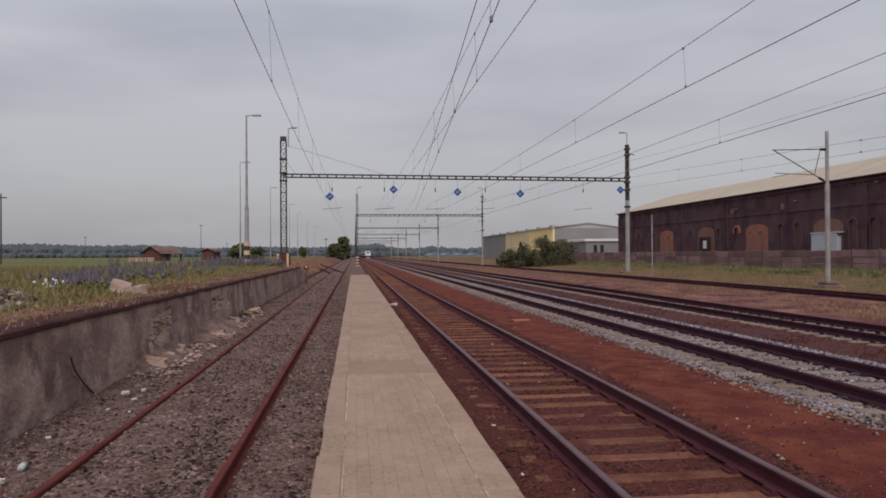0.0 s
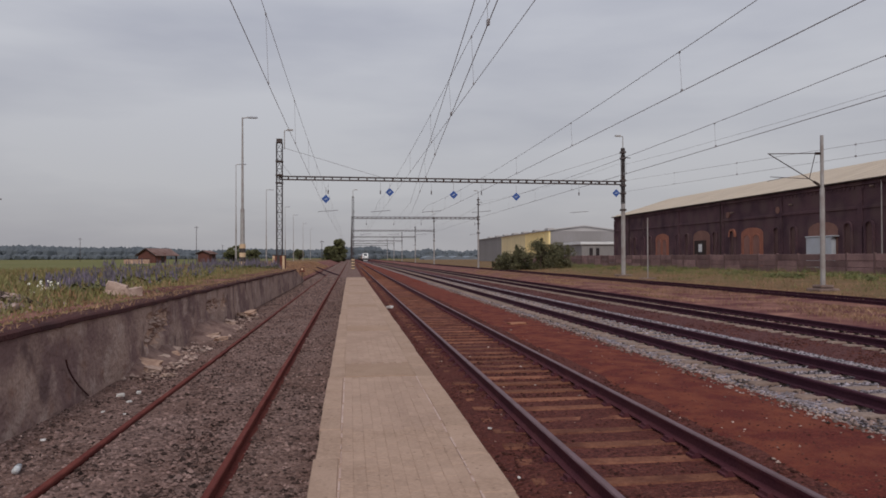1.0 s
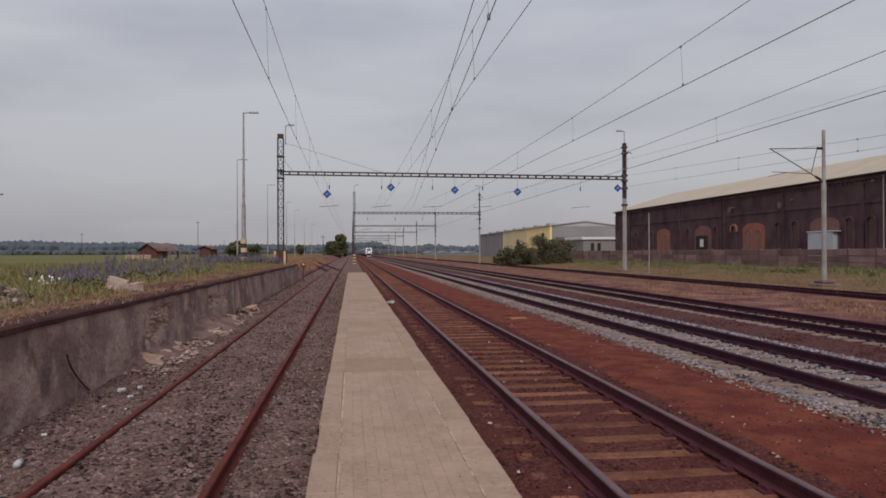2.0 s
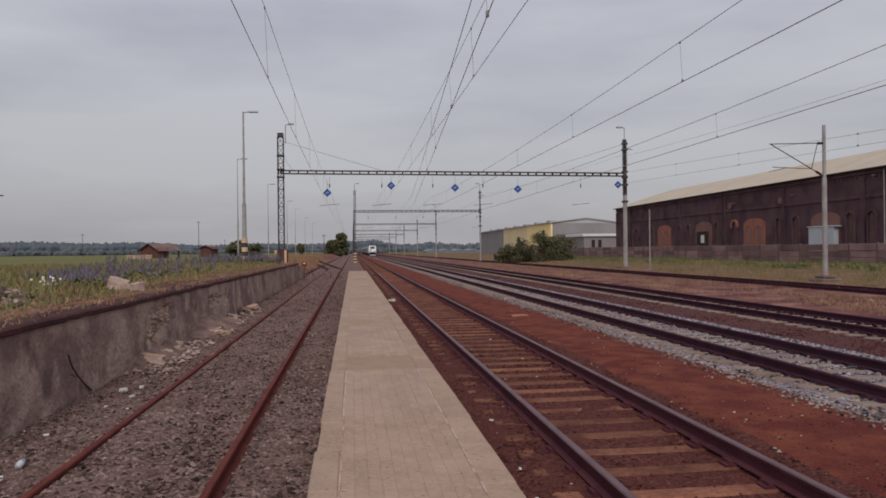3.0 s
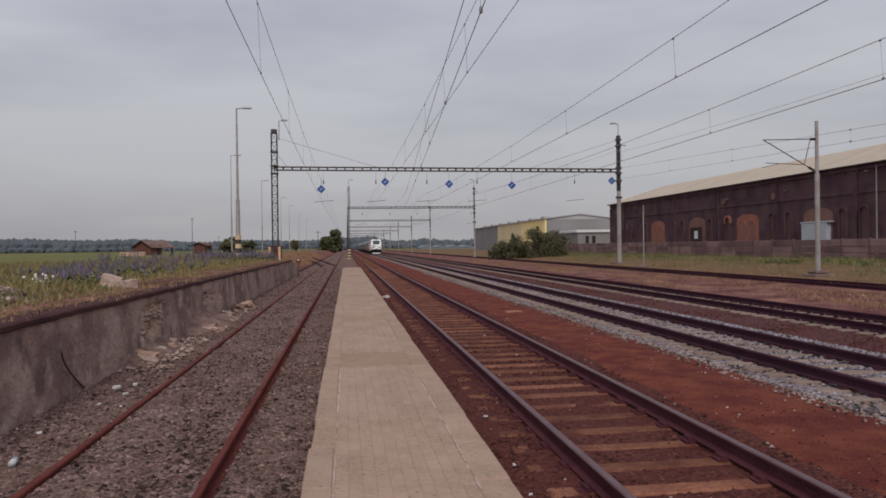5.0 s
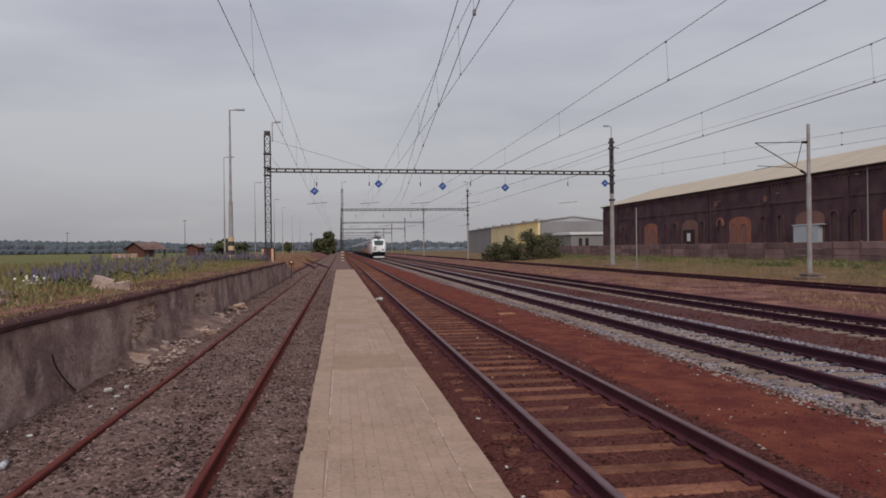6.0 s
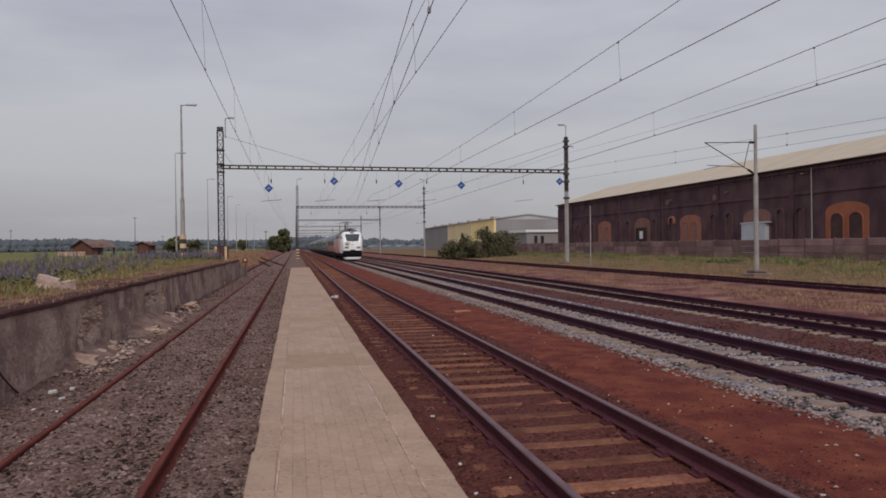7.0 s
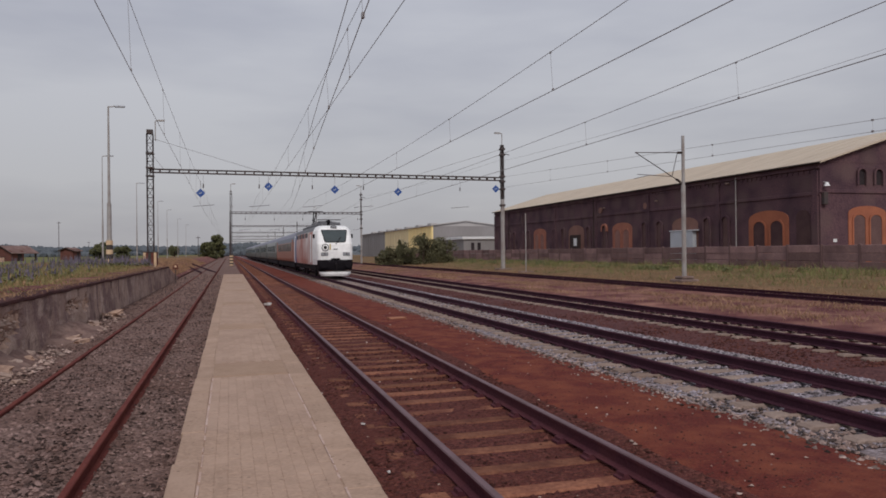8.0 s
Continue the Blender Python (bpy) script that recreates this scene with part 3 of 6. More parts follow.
def gantry(y, xl, xr, zb, zt, left_lattice, label, lamps=True):
    g = thing("overhead_line_gantry", None, label, "gantry", "gantries over the tracks")
    bm = bmesh.new()
    depth = 0.28
    ladder_beam(bm, xl, xr, y, zb + (0.17 if left_lattice else 0), depth, 0.8, 0.17 if left_lattice else 0)
    part("beam", bm, STEEL_DARK, g)
    bm = bmesh.new()
    zf = ground_z(xl, y)
    if left_lattice:
        lattice(bm, (xl, y, zf), (xl, y, zt), 0.5, 0.5, 0.78, 0.04, 0.02)
        add_box(bm, xl - 0.26, xl + 0.26, y - 0.26, y + 0.26, zt, zt + 0.35)
        for z in (zb - 0.35, zb + 0.35, zb + 1.6):
            add_box(bm, xl - 0.33, xl + 0.33, y - 0.33, y + 0.33, z, z + 0.12)
    else:
        lattice(bm, (xl, y, -0.5), (xl, y, zt), 0.3, 0.3, 0.6, 0.035, 0.018)
    part("left_mast", bm, STEEL_DARK, g)
    bm = bmesh.new()
    thick = 1.0 if left_lattice else 0.72
    add_bar(bm, (xr, y, ground_z(xr, y) - 0.2), (xr, y, zb - 2), 0.22 * thick, 10, 0.2 * thick)
    part("right_mast", bm, STEEL_GREY, g)
    bm = bmesh.new()
    if left_lattice:
        lattice(bm, (xr, y, zb - 2), (xr, y, zt), 0.26, 0.26, 0.5, 0.04, 0.02)
        add_bar(bm, (xr, y, zb - 2), (xr, y, zt), 0.06, 6)
    else:
        add_bar(bm, (xr, y, zb - 2), (xr, y, zt), 0.12, 10, 0.1)
    for z in (zb - 2.6, zb - 1.0, zb - 0.25, zb + 0.25, zb + 2.4, zt - 0.4):
        add_box(bm, xr - 0.24, xr + 0.24, y - 0.24, y + 0.24, z - 0.09, z + 0.09)
    add_bar(bm, (xr - 0.1, y, zt - 0.8), (xr + 0.75, y, zt - 0.95), 0.04, 6)
    part("upper_mast", bm, STEEL_DARK, g)
    part("footing", box(xr - 0.7, xr + 0.7, y - 0.7, y + 0.7, ground_z(xr, y) - 0.4, ground_z(xr, y) + 0.15, 0.05), CONCRETE_OLD, g)
    if lamps:
        for x, s in ((xl + (0.45 if left_lattice else 0), 1), (xr, -1)):
            bm = bmesh.new()
            add_bar(bm, (x, y, zt - 0.6), (x, y, zt + 1.12), 0.045, 6)
            add_bar(bm, (x, y, zt + 1.12), (x + s * 0.3, y, zt + 1.18), 0.04, 6)
            add_box(bm, x + s * 0.5 - 0.27, x + s * 0.5 + 0.27, y - 0.12, y + 0.12, zt + 1.12, zt + 1.25)
            part("lamp", bm, STEEL_GREY, g)
    for x in (AX, BX, CX, DX, EX):
        if x < xl or x > xr:
            continue
        bm = bmesh.new()
        add_bar(bm, (x, y, zb - 0.2), (x, y, zb - 0.9), 0.01, 5)
        add_bar(bm, (x, y, zb - 0.9), (x, y, zb - 1.25), 0.05, 8)
        part("wire_hanger", bm, STEEL_DARK, g)
        part("registration_arm", bar((x - 0.9, y, zb - 2.9), (x + 0.9, y, zb - 2.75), 0.02, 5), STEEL_DARK, g)
    return g


gantry(68.5, -6.38, 26.2, 8.93, 12.3, True, "steel gantry with a lattice beam across all tracks")
for gy, gx in ((128, 22.4), (190, 21.6), (249, 21.9), (306, 21.4), (366, 21.6), (430, 21.5)):
    gantry(gy, 0.5, gx, 8.66, 12.3, False, "distant steel gantry across the main tracks", gy < 200)


# ---- warehouse ----
WX0, WX1, WY0, WY1, WEAVE, WRIDGE = 45.0, 65.0, 47.6, 121.7, 8.58, 11.62


def build_warehouse():
    w = thing("warehouse", None, "long sooty brick railway warehouse with a cream roof", "building")
    bm = box(WX0, WX1, WY0, WY1, 0.2, WEAVE)
    part("wall", bm, BRICK_DARK, w)
    mid = (WX0 + WX1) / 2
    bm = sweep([(WX0, WEAVE - 0.02), (mid, WRIDGE - 0.05), (WX1, WEAVE - 0.02)], [WY0, WY0 + 0.5])
    part("gable", bm, BRICK_DARK, w)
    bm = sweep([(WX0 - 0.35, WEAVE + 0.04), (mid, WRIDGE + 0.2), (WX1 + 0.35, WEAVE + 0.04), (WX1 + 0.35, WEAVE - 0.1), (mid, WRIDGE + 0.04), (WX0 - 0.35, WEAVE - 0.1)], [WY0 - 0.5, WY1 + 0.5])
    part("roof", bm, ROOF_CREAM, w)
    return w


warehouse = build_warehouse()
# ---- warehouse openings ----
def arch_points(c, half, z0, z1, rise, k=8):
    """An opening's outline in one wall plane: upright sides under a round arch."""
    pts = [(c - half, z0), (c - half, z1)]
    for i in range(1, k):
        a = math.pi * (1 - i / k)
        pts.append((c + half * math.cos(a), z1 + rise * math.sin(a)))
    return pts + [(c + half, z1), (c + half, z0)]


def arch_block(plane, at, proud, pts, depth=0.12):
    """A solid of that outline standing proud of a wall; plane 'x' (facade) or 'y' (gable)."""
    bm = bmesh.new()
    rows = []
    for d in (proud, -depth):
        rows.append([bm.verts.new((at - d, u, z) if plane == "x" else (u, at - d, z)) for u, z in pts])
    k = len(pts)
    for i in range(k):
        bm.faces.new((rows[0][i], rows[0][(i + 1) % k], rows[1][(i + 1) % k], rows[1][i]))
    bm.faces.new(rows[0])
    bm.faces.new(rows[1][::-1])
    bmesh.ops.recalc_face_normals(bm, faces=bm.faces[:])
    return bm


def arch_ring(plane, at, c, half, z0, z1, rise, width, proud=0.06, k=10):
    """A brick surround: a band that follows the arch."""
    outer, inner = arch_points(c, half, z0, z1, rise, k), arch_points(c, half - width, z0, z1, max(0.05, rise - width), k)
    bm = bmesh.new()
    rows = []
    for d in (proud, -0.1):
        rows.append([[bm.verts.new((at - d, u, z) if plane == "x" else (u, at - d, z)) for u, z in pts] for pts in (outer, inner)])
    for i in range(len(outer) - 1):
        bm.faces.new((rows[0][0][i], rows[0][0][i + 1], rows[0][1][i + 1], rows[0][1][i]))
        for j in (0, 1):
            bm.faces.new((rows[0][j][i], rows[0][j][i + 1], rows[1][j][i + 1], rows[1][j][i]))
    bmesh.ops.recalc_face_normals(bm, faces=bm.faces[:])
    return bm


def double_door(w, plane, at, c, half, ztop, z0=0.6, ring=BRICK_ORANGE, infill=None):
    """A broad brick arch with two narrow arched leaves in it."""
    d = part("door", arch_block(plane, at, 0.05, arch_points(c, half, z0, ztop - half * 0.3, half * 0.3)), ring, w, "arched doorway with orange brick surround")
    for s in (-1, 1):
        leaf = half * 0.30
        part("door_leaf", arch_block(plane, at, 0.075, arch_points(c + s * half * 0.44, leaf, z0, ztop - half * 0.62, leaf * 0.8)), infill or NICHE_DARK, d)
        part("arch_ring", arch_ring(plane, at, c + s * half * 0.44, leaf + 0.14, z0, ztop - half * 0.62, leaf * 0.8 + 0.14, 0.14, 0.12), ring, d)
    return d


def narrow_window(w, plane, at, c, z0, z1, half=0.42):
    d = part("window", arch_ring(plane, at, c, half + 0.16, z0, z1, half + 0.16, 0.16, 0.2), BRICK_DARK, w)
    part("pane", arch_block(plane, at, 0.012, arch_points(c, half, z0, z1, half)), NICHE_GREY if plane == "x" else DARK_GLASS, d)


BRICK_DULL = surface("sooty_orange_brick", (0.39, 0.175, 0.118), (0.33, 0.148, 0.10), (0.26, 0.118, 0.088), 15, 0.8, 0.9, bump=0.3)
NICHE_DARK = surface("sooty_brick_infill", (0.085, 0.052, 0.053), (0.066, 0.040, 0.042), (0.11, 0.07, 0.064), 12, 0.8, 0.9, bump=0.3)
NICHE_BROWN = surface("brown_brick_infill", (0.27, 0.150, 0.122), (0.21, 0.118, 0.098), (0.33, 0.19, 0.155), 12, 0.8, 0.9, bump=0.3)
NICHE_GREY = surface("grey_brown_brick_infill", (0.145, 0.092, 0.086), (0.115, 0.074, 0.07), (0.175, 0.118, 0.105), 12, 0.6, 0.9, bump=0.3)
DARK_GLASS = surface("sooty_window_glass", (0.028, 0.024, 0.027), (0.04, 0.034, 0.036), (0.05, 0.042, 0.042), 6, 0.8, 0.88, 0, 0.02)


def finish_warehouse(w):
    X = WX0
    double_door(w, "x", X, 102.3, 2.25, 5.1, ring=BRICK_DULL, infill=NICHE_BROWN)
    double_door(w, "x", X, 78.15, 2.25, 5.05, ring=BRICK_DULL, infill=NICHE_BROWN)
    double_door(w, "x", X, 53.45, 2.45, 5.08)
    double_door(w, "y", WY0, 49.6, 1.9, 5.15, infill=NICHE_GREY)
    for c, half, zt in ((90.2, 2.25, 5.15), (65.6, 2.2, 5.08)):
        part("blind_arch", arch_block("x", X, 0.04, arch_points(c, half, 0.6, zt - half * 0.35, half * 0.35)), BRICK_BROWN, w)
    part("loading_door", box(X - 0.35, X - 0.04, 88.9, 91.5, 0.6, 3.85), DARK_TIMBER, w)
    part("notice", box(X - 0.39, X - 0.355, 89.4, 90.3, 2.4, 3.4), SIGN_WHITE, w, "white notice board")
    part("loading_door", box(X - 0.5, X - 0.05, 63.6, 67.5, 0.6, 3.6, 0.03), PANEL_GREY, w, "pale grey metal loading door")
    part("canopy", box(X - 0.55, X + 0.05, 63.2, 67.65, 3.61, 3.74, 0.04), PANEL_GREY, w)
    for c in (117.3, 114.7, 112.4, 109.1, 106.4, 97.0, 94.2, 86.6, 73.2, 70.2, 61.9, 59.1):
        narrow_window(w, "x", X, c, 0.9, 4.35, 0.46)
    narrow_window(w, "x", X, 82.3, 0.9, 4.35, 0.46)
    part("window_arch", arch_ring("x", X, 82.3, 0.72, 4.1, 4.35, 0.72, 0.24, 0.24), BRICK_DULL, w)
    # pale discs of the wall anchors high on the facade
    for y, z in ((72.9, 6.68), (83.3, 6.76)):
        part("anchor_plate", bar((X - 0.16, y, z), (X + 0.02, y, z), 0.36, 14), BRICK_BROWN, w)
    part("blind_arch", arch_block("x", X, 0.03, arch_points(49.4, 0.75, 0.6, 4.4, 0.5)), NICHE_DARK, w)
    for c in (49.05, 50.75):
        narrow_window(w, "y", WY0, c, 6.85, 7.75, 0.36)
    # pilasters, string course, corbels under the eaves, downpipes
    y = WY0 + 0.45
    while y < WY1:
        if min(abs(y - c) for c in (102.3, 78.15, 53.45, 90.2, 65.6)) < 2.6:
            y += 6.115
            continue
        part("pilaster", box(X - 0.13, X + 0.05, y - 0.3, y + 0.3, 0.3, WEAVE - 0.65, 0.02), BRICK_DARK, w)
        y += 6.115
    part("string_course", box(X - 0.10, X + 0.05, WY0, WY1, 6.0, 6.28, 0.03), BRICK_DARK, w)
    part("string_course", box(WX0 - 0.10, WX1, WY0 - 0.10, WY0 + 0.05, 6.15, 6.42, 0.03), BRICK_DARK, w)
    part("cornice", box(X - 0.17, X + 0.05, WY0 + 0.003, WY1 - 0.003, WEAVE - 0.5, WEAVE - 0.12, 0.04), BRICK_DARK, w)
    corb = bmesh.new()
    y = WY0 + 0.4
    while y < WY1:
        add_box(corb, X - 0.06, X + 0.02, y, y + 0.28, WEAVE - 0.78, WEAVE - 0.48)
        y += 0.62
    tagged(part("corbel_course", corb, BRICK_DARK, w), kind="stuff")
    for y, m in ((84.9, DARK_TIMBER), (57.4, STEEL_GREY), (114.5, DARK_TIMBER)):
        part("downpipe", bar((X - 0.22, y, 0.4), (X - 0.22, y, WEAVE - 0.3), 0.055, 8), m, w)
    for y, z in ((82.2, 7.0), (70.5, 7.1), (58.6, 7.9)):
        part("bracket_lamp", box(X - 0.4, X - 0.02, y - 0.1, y + 0.1, z - 0.1, z + 0.06, 0.03), CONCRETE_OLD, w)
    bm = bar((45.3, WY0 - 0.4, 6.66), (45.3, WY0 - 0.4, 6.95), 0.24, 10, 0.1)
    add_bar(bm, (45.3, WY0, 7.0), (45.3, WY0 - 0.4, 6.95), 0.03, 6)
    part("wall_lamp", bm, SIGN_WHITE, w, "white enamel wall lamp")
    bm = box(45.1, 45.5, WY0 - 0.35, WY0 - 0.02, 5.2, 6.2, 0.04)
    part("junction_box", bm, STEEL_DARK, w)
    part("small_sign", box(46.2, 46.55, WY0 - 0.06, WY0 - 0.02, 2.25, 2.5), SIGN_WHITE, w)
    # roof seams
    mid = (WX0 + WX1) / 2
    y = WY0
    seams = bmesh.new()
    while y < WY1:
        for x0, z0, x1, z1 in ((WX0 - 0.35, WEAVE + 0.04, mid, WRIDGE + 0.2),):
            v = [seams.verts.new(p) for p in ((x0, y, z0), (x0, y + 0.07, z0), (x1, y + 0.07, z1), (x1, y, z1), (x0, y, z0 + 0.022), (x0, y + 0.07, z0 + 0.022), (x1, y + 0.07, z1 + 0.022), (x1, y, z1 + 0.022))]
            for q in ((4, 5, 6, 7), (0, 4, 7, 3), (1, 2, 6, 5), (0, 1, 5, 4)):
                seams.faces.new([v[i] for i in q])
        y += 2.0
    tagged(part("roof_seams", seams, ROOF_CREAM, w), kind="stuff")
    part("gutter", box(WX0 - 0.47, WX0 - 0.355, WY0 - 0.4, WY1 + 0.4, WEAVE - 0.13, WEAVE - 0.01, 0.03), DARK_TIMBER, w)


finish_warehouse(warehouse)


# ---- concrete fence ----
FENCE_POST = surface("dark_fence_post_concrete", (0.19, 0.13, 0.122), (0.15, 0.10, 0.095), (0.115, 0.078, 0.075), 12, 0.8, 0.92, bump=0.3)


def build_fence():
    f = thing("fence", None, "weathered grey concrete panel fence behind the verge", "fence")
    bm = box(-0.05, 0.05, -1.47, 1.47, 0.0, 0.515, 0.022)
    pm = bpy.data.meshes.new("panel")
    bm.to_mesh(pm)
    bm.free()
    pm.materials.append(FENCE_CONC)
    bm = box(-0.09, 0.09, -0.085, 0.085, -0.3, 1.64, 0.02)
    qm = bpy.data.meshes.new("post")
    bm.to_mesh(qm)
    bm.free()
    qm.materials.append(FENCE_POST)
    rng = random.Random(4)
    y = 33.87
    while y < 160:
        mesh_part("post", qm, f, pose(38.0, y, 0.42, rng.uniform(-0.6, 0.6), rng.uniform(-0.6, 0.6), 0))
        for k in range(3):
            mesh_part("panel", pm, f, pose(38.0 + rng.uniform(-0.02, 0.02), y + 1.555, 0.40 + 0.535 * k + rng.uniform(-0.012, 0.012), rng.uniform(-0.4, 0.4), rng.uniform(-1.2, 1.2), 0))
        y += 3.11


build_fence()


# ---- line masts ----
def cantilever_mast(x, y, top, label):
    m = thing("catenary_mast", None, label, "mast", "single line masts")
    z0 = ground_z(x, y)
    bm = bmesh.new()
    add_bar(bm, (x, y, z0 - 0.2), (x, y, z0 + 5.6), 0.132, 10, 0.125)
    add_bar(bm, (x, y, z0 + 5.6), (x, y, top), 0.095, 10, 0.088)
    part("pole", bm, STEEL_GREY, m, smooth=False)
    part("footing", box(x - 0.6, x + 0.6, y - 0.6, y + 0.6, z0 - 0.4, z0 + 0.16, 0.06), CONCRETE_OLD, m)
    part("footing_cap", box(x - 0.4, x + 0.4, y - 0.4, y + 0.4, z0 + 0.163, z0 + 0.34, 0.05), CONCRETE_OLD, m)
    bm = bmesh.new()
    add_bar(bm, (x, y, 7.42), (x - 3.15, y, 7.34), 0.026, 6)
    add_bar(bm, (x, y, 5.6), (x - 3.1, y, 7.34), 0.026, 6)
    add_bar(bm, (x - 0.38, y, 7.4), (x - 0.74, y, 6.02), 0.02, 6)
    part("bracket", bm, STEEL_DARK, m)
    bm = bmesh.new()
    add_bar(bm, (x - 0.74, y, 6.02), (x - 3.0, y, 6.1), 0.02, 6)
    add_bar(bm, (x - 2.15, y, 6.08), (x - 3.2, y, 5.85), 0.017, 6)
    part("registration_arm", bm, STEEL_DARK, m)
    for a, b in (((x - 0.1, y, 7.41), (x - 0.4, y, 7.405)), ((x - 0.2, y, 5.71), (x - 0.5, y, 5.88))):
        bm = bmesh.new()
        for i in range(6):
            k = i / 6
            p = Vector(a).lerp(Vector(b), k)
            q = Vector(a).lerp(Vector(b), k + 0.09)
            add_bar(bm, p, q, 0.075, 8)
        add_bar(bm, a, b, 0.04, 6)
        part("insulator", bm, PORCELAIN, m)
    return m


cantilever_mast(25.5, 37.2, 8.4, "grey steel line mast with a bracket over the side track")
cantilever_mast(25.6, 2.0, 10.3, "grey steel line mast with a bracket over the side track")


def thin_post():
    m = thing("cable_post", None, "thin grey post on a small concrete footing", "post")
    part("pole", bar((25.1, 60.0, -0.3), (25.1, 60.0, 5.1), 0.05, 8), STEEL_GREY, m)
    part("footing", box(24.5, 25.7, 59.5, 60.5, -0.4, 0.02, 0.05), CONCRETE_OLD, m)


thin_post()


# ---- overhead wires ----
SUPPORTS = [-60.0, 3.0, 68.5, 128, 190, 249, 306, 366, 430, 490, 550]


def span_wire(bm, x, zs, zm, r, stagger):
    """A wire from support to support at height zs, sagging to zm between them."""
    prev = None
    for k, (a, b) in enumerate(zip(SUPPORTS, SUPPORTS[1:])):
        cuts = 12 if b < 200 else 6
        for i in range(cuts + 1):
            u = i / cuts
            s0, s1 = (stagger, -stagger) if k % 2 else (-stagger, stagger)
            p = Vector((x + s0 + (s1 - s0) * u, a + (b - a) * u, zs - (zs - zm) * 4 * u * (1 - u)))
            if prev is not None and (p - prev).length > 0.01:
                add_bar(bm, prev, p, r, 4)
            prev = p


def catenary(x, zc, zs, zm, stagger, dropper_gap=8.1):
    c = thing("overhead_line", None, "contact wire and carrying wire with droppers above a track", "overhead wire", "overhead lines")
    gauge = 0.66 if x < 4 else (1.1 if x > 10 else 0.95)
    bm = bmesh.new()
    span_wire(bm, x, zc, zc - 0.03, 0.0105 * gauge, stagger)
    part("contact_wire", bm, WIRE, c)
    bm = bmesh.new()
    span_wire(bm, x, zs, zm, 0.0092 * gauge, stagger * 0.3)
    part("carrying_wire", bm, WIRE, c)
    for a, b in zip(SUPPORTS[1:5], SUPPORTS[2:6]):
        y = a + 4.5
        while y < b - 2:
            u = (y - a) / (b - a)
            kk = SUPPORTS.index(a)
            s0, s1 = (stagger, -stagger) if kk % 2 else (-stagger, stagger)
            xx = x + s0 + (s1 - s0) * u
            xm = x + (s0 + (s1 - s0) * u) * 0.3
            zt = zs - (zs - zm) * 4 * u * (1 - u)
            bm = bmesh.new()
            add_bar(bm, (xx, y, zc), (xm, y, zt), 0.004, 4)
            add_box(bm, xx - 0.014, xx + 0.014, y - 0.03, y + 0.03, zc - 0.012, zc + 0.03)
            add_box(bm, xm - 0.014, xm + 0.014, y - 0.03, y + 0.03, zt - 0.03, zt + 0.012)
            part("dropper", bm, WIRE, c)
            y += dropper_gap
    return c


catenary(-1.75, 5.45, 7.15, 6.75, 0.12)
catenary(BX - 0.22, 5.55, 6.95, 6.35, 0.1)
catenary(CX - 0.28, 5.53, 6.7, 6.2, 0.12)
catenary(DX, 5.58, 6.75, 6.3, 0.15)


def cross_wires():
    c = thing("feeder_wire", None, "sagging feeder wires from the gantry masts", "overhead wire")
    for a, b in (((-6.2, 68.4, 11.9), (3.0, 68.4, 9.2)), ((17.5, 68.4, 9.2), (26.2, 68.4, 11.9)), ((-6.2, 68.4, 10.5), (-5.2, 68.4, 9.15))):
        part("stay_wire", bar(a, b, 0.016, 4), WIRE, c)
    # a second pair that crosses slowly from the main track to the next
    for a, b in (((0.9, -14, 6.03), (5.7, 68.5, 6.03)), ((0.83, -14, 6.95), (5.6, 68.5, 6.95)), ((5.7, 68.5, 6.03), (7.3, 128, 6.9)), ((5.6, 68.5, 6.95), (7.4, 128, 7.6)), ((2.32, 10.5, 6.95), (2.33, 10.6, 6.03))):
        part("crossing_wire", bar(a, b, 0.0095, 4), WIRE, c)
    for y in (13.0, 21.5, 30.0, 38.5, 47.0):
        x = 0.9 + (y + 14) / 82.5 * 4.8
        bm = bar((x, y, 6.03), (x - 0.06, y, 6.95), 0.004, 4)
        add_box(bm, x - 0.025, x + 0.025, y - 0.05, y + 0.05, 6.0, 6.1)
        part("dropper", bm, WIRE, c)
    # the pair that comes down from the gantry beside the side track
    for za, zb in ((8.05, 5.9), (9.1, 6.1)):
        part("wire_span", bar((26.0, 68.5, za), (25.9, 2.0, zb), 0.0095, 4), WIRE, c)
    for y in (56.6, 46.9, 35.1, 24.5):
        u = (68.5 - y) / 66.5
        bm = bar((25.95, y, 8.05 - 2.15 * u), (25.95, y, 9.1 - 3.0 * u), 0.004, 4)
        add_box(bm, 25.925, 25.975, y - 0.05, y + 0.05, 8.02 - 2.15 * u, 8.11 - 2.15 * u)
        add_box(bm, 25.925, 25.975, y - 0.05, y + 0.05, 9.06 - 3.0 * u, 9.14 - 3.0 * u)
        part("dropper", bm, WIRE, c)
    for x0, y0, z0, x1, y1, z1 in ((26.2, 68.5, 10.7, 25.6, 2.0, 10.1), (26.2, 68.5, 10.9, 22.1, 128, 11.5)):
        bm = bmesh.new()
        prev = None
        for i in range(13):
            u = i / 12
            p = Vector((x0 + (x1 - x0) * u, y0 + (y1 - y0) * u, z0 + (z1 - z0) * u - 0.5 * 4 * u * (1 - u)))
            if prev is not None:
                add_bar(bm, prev, p, 0.009, 4)
            prev = p
        part("wire_span", bm, WIRE, c)


cross_wires()


# ---- blue diamond signs ----
SIGN_PALE = plain("faded_sign_mark", (0.42, 0.46, 0.56), 0.5)


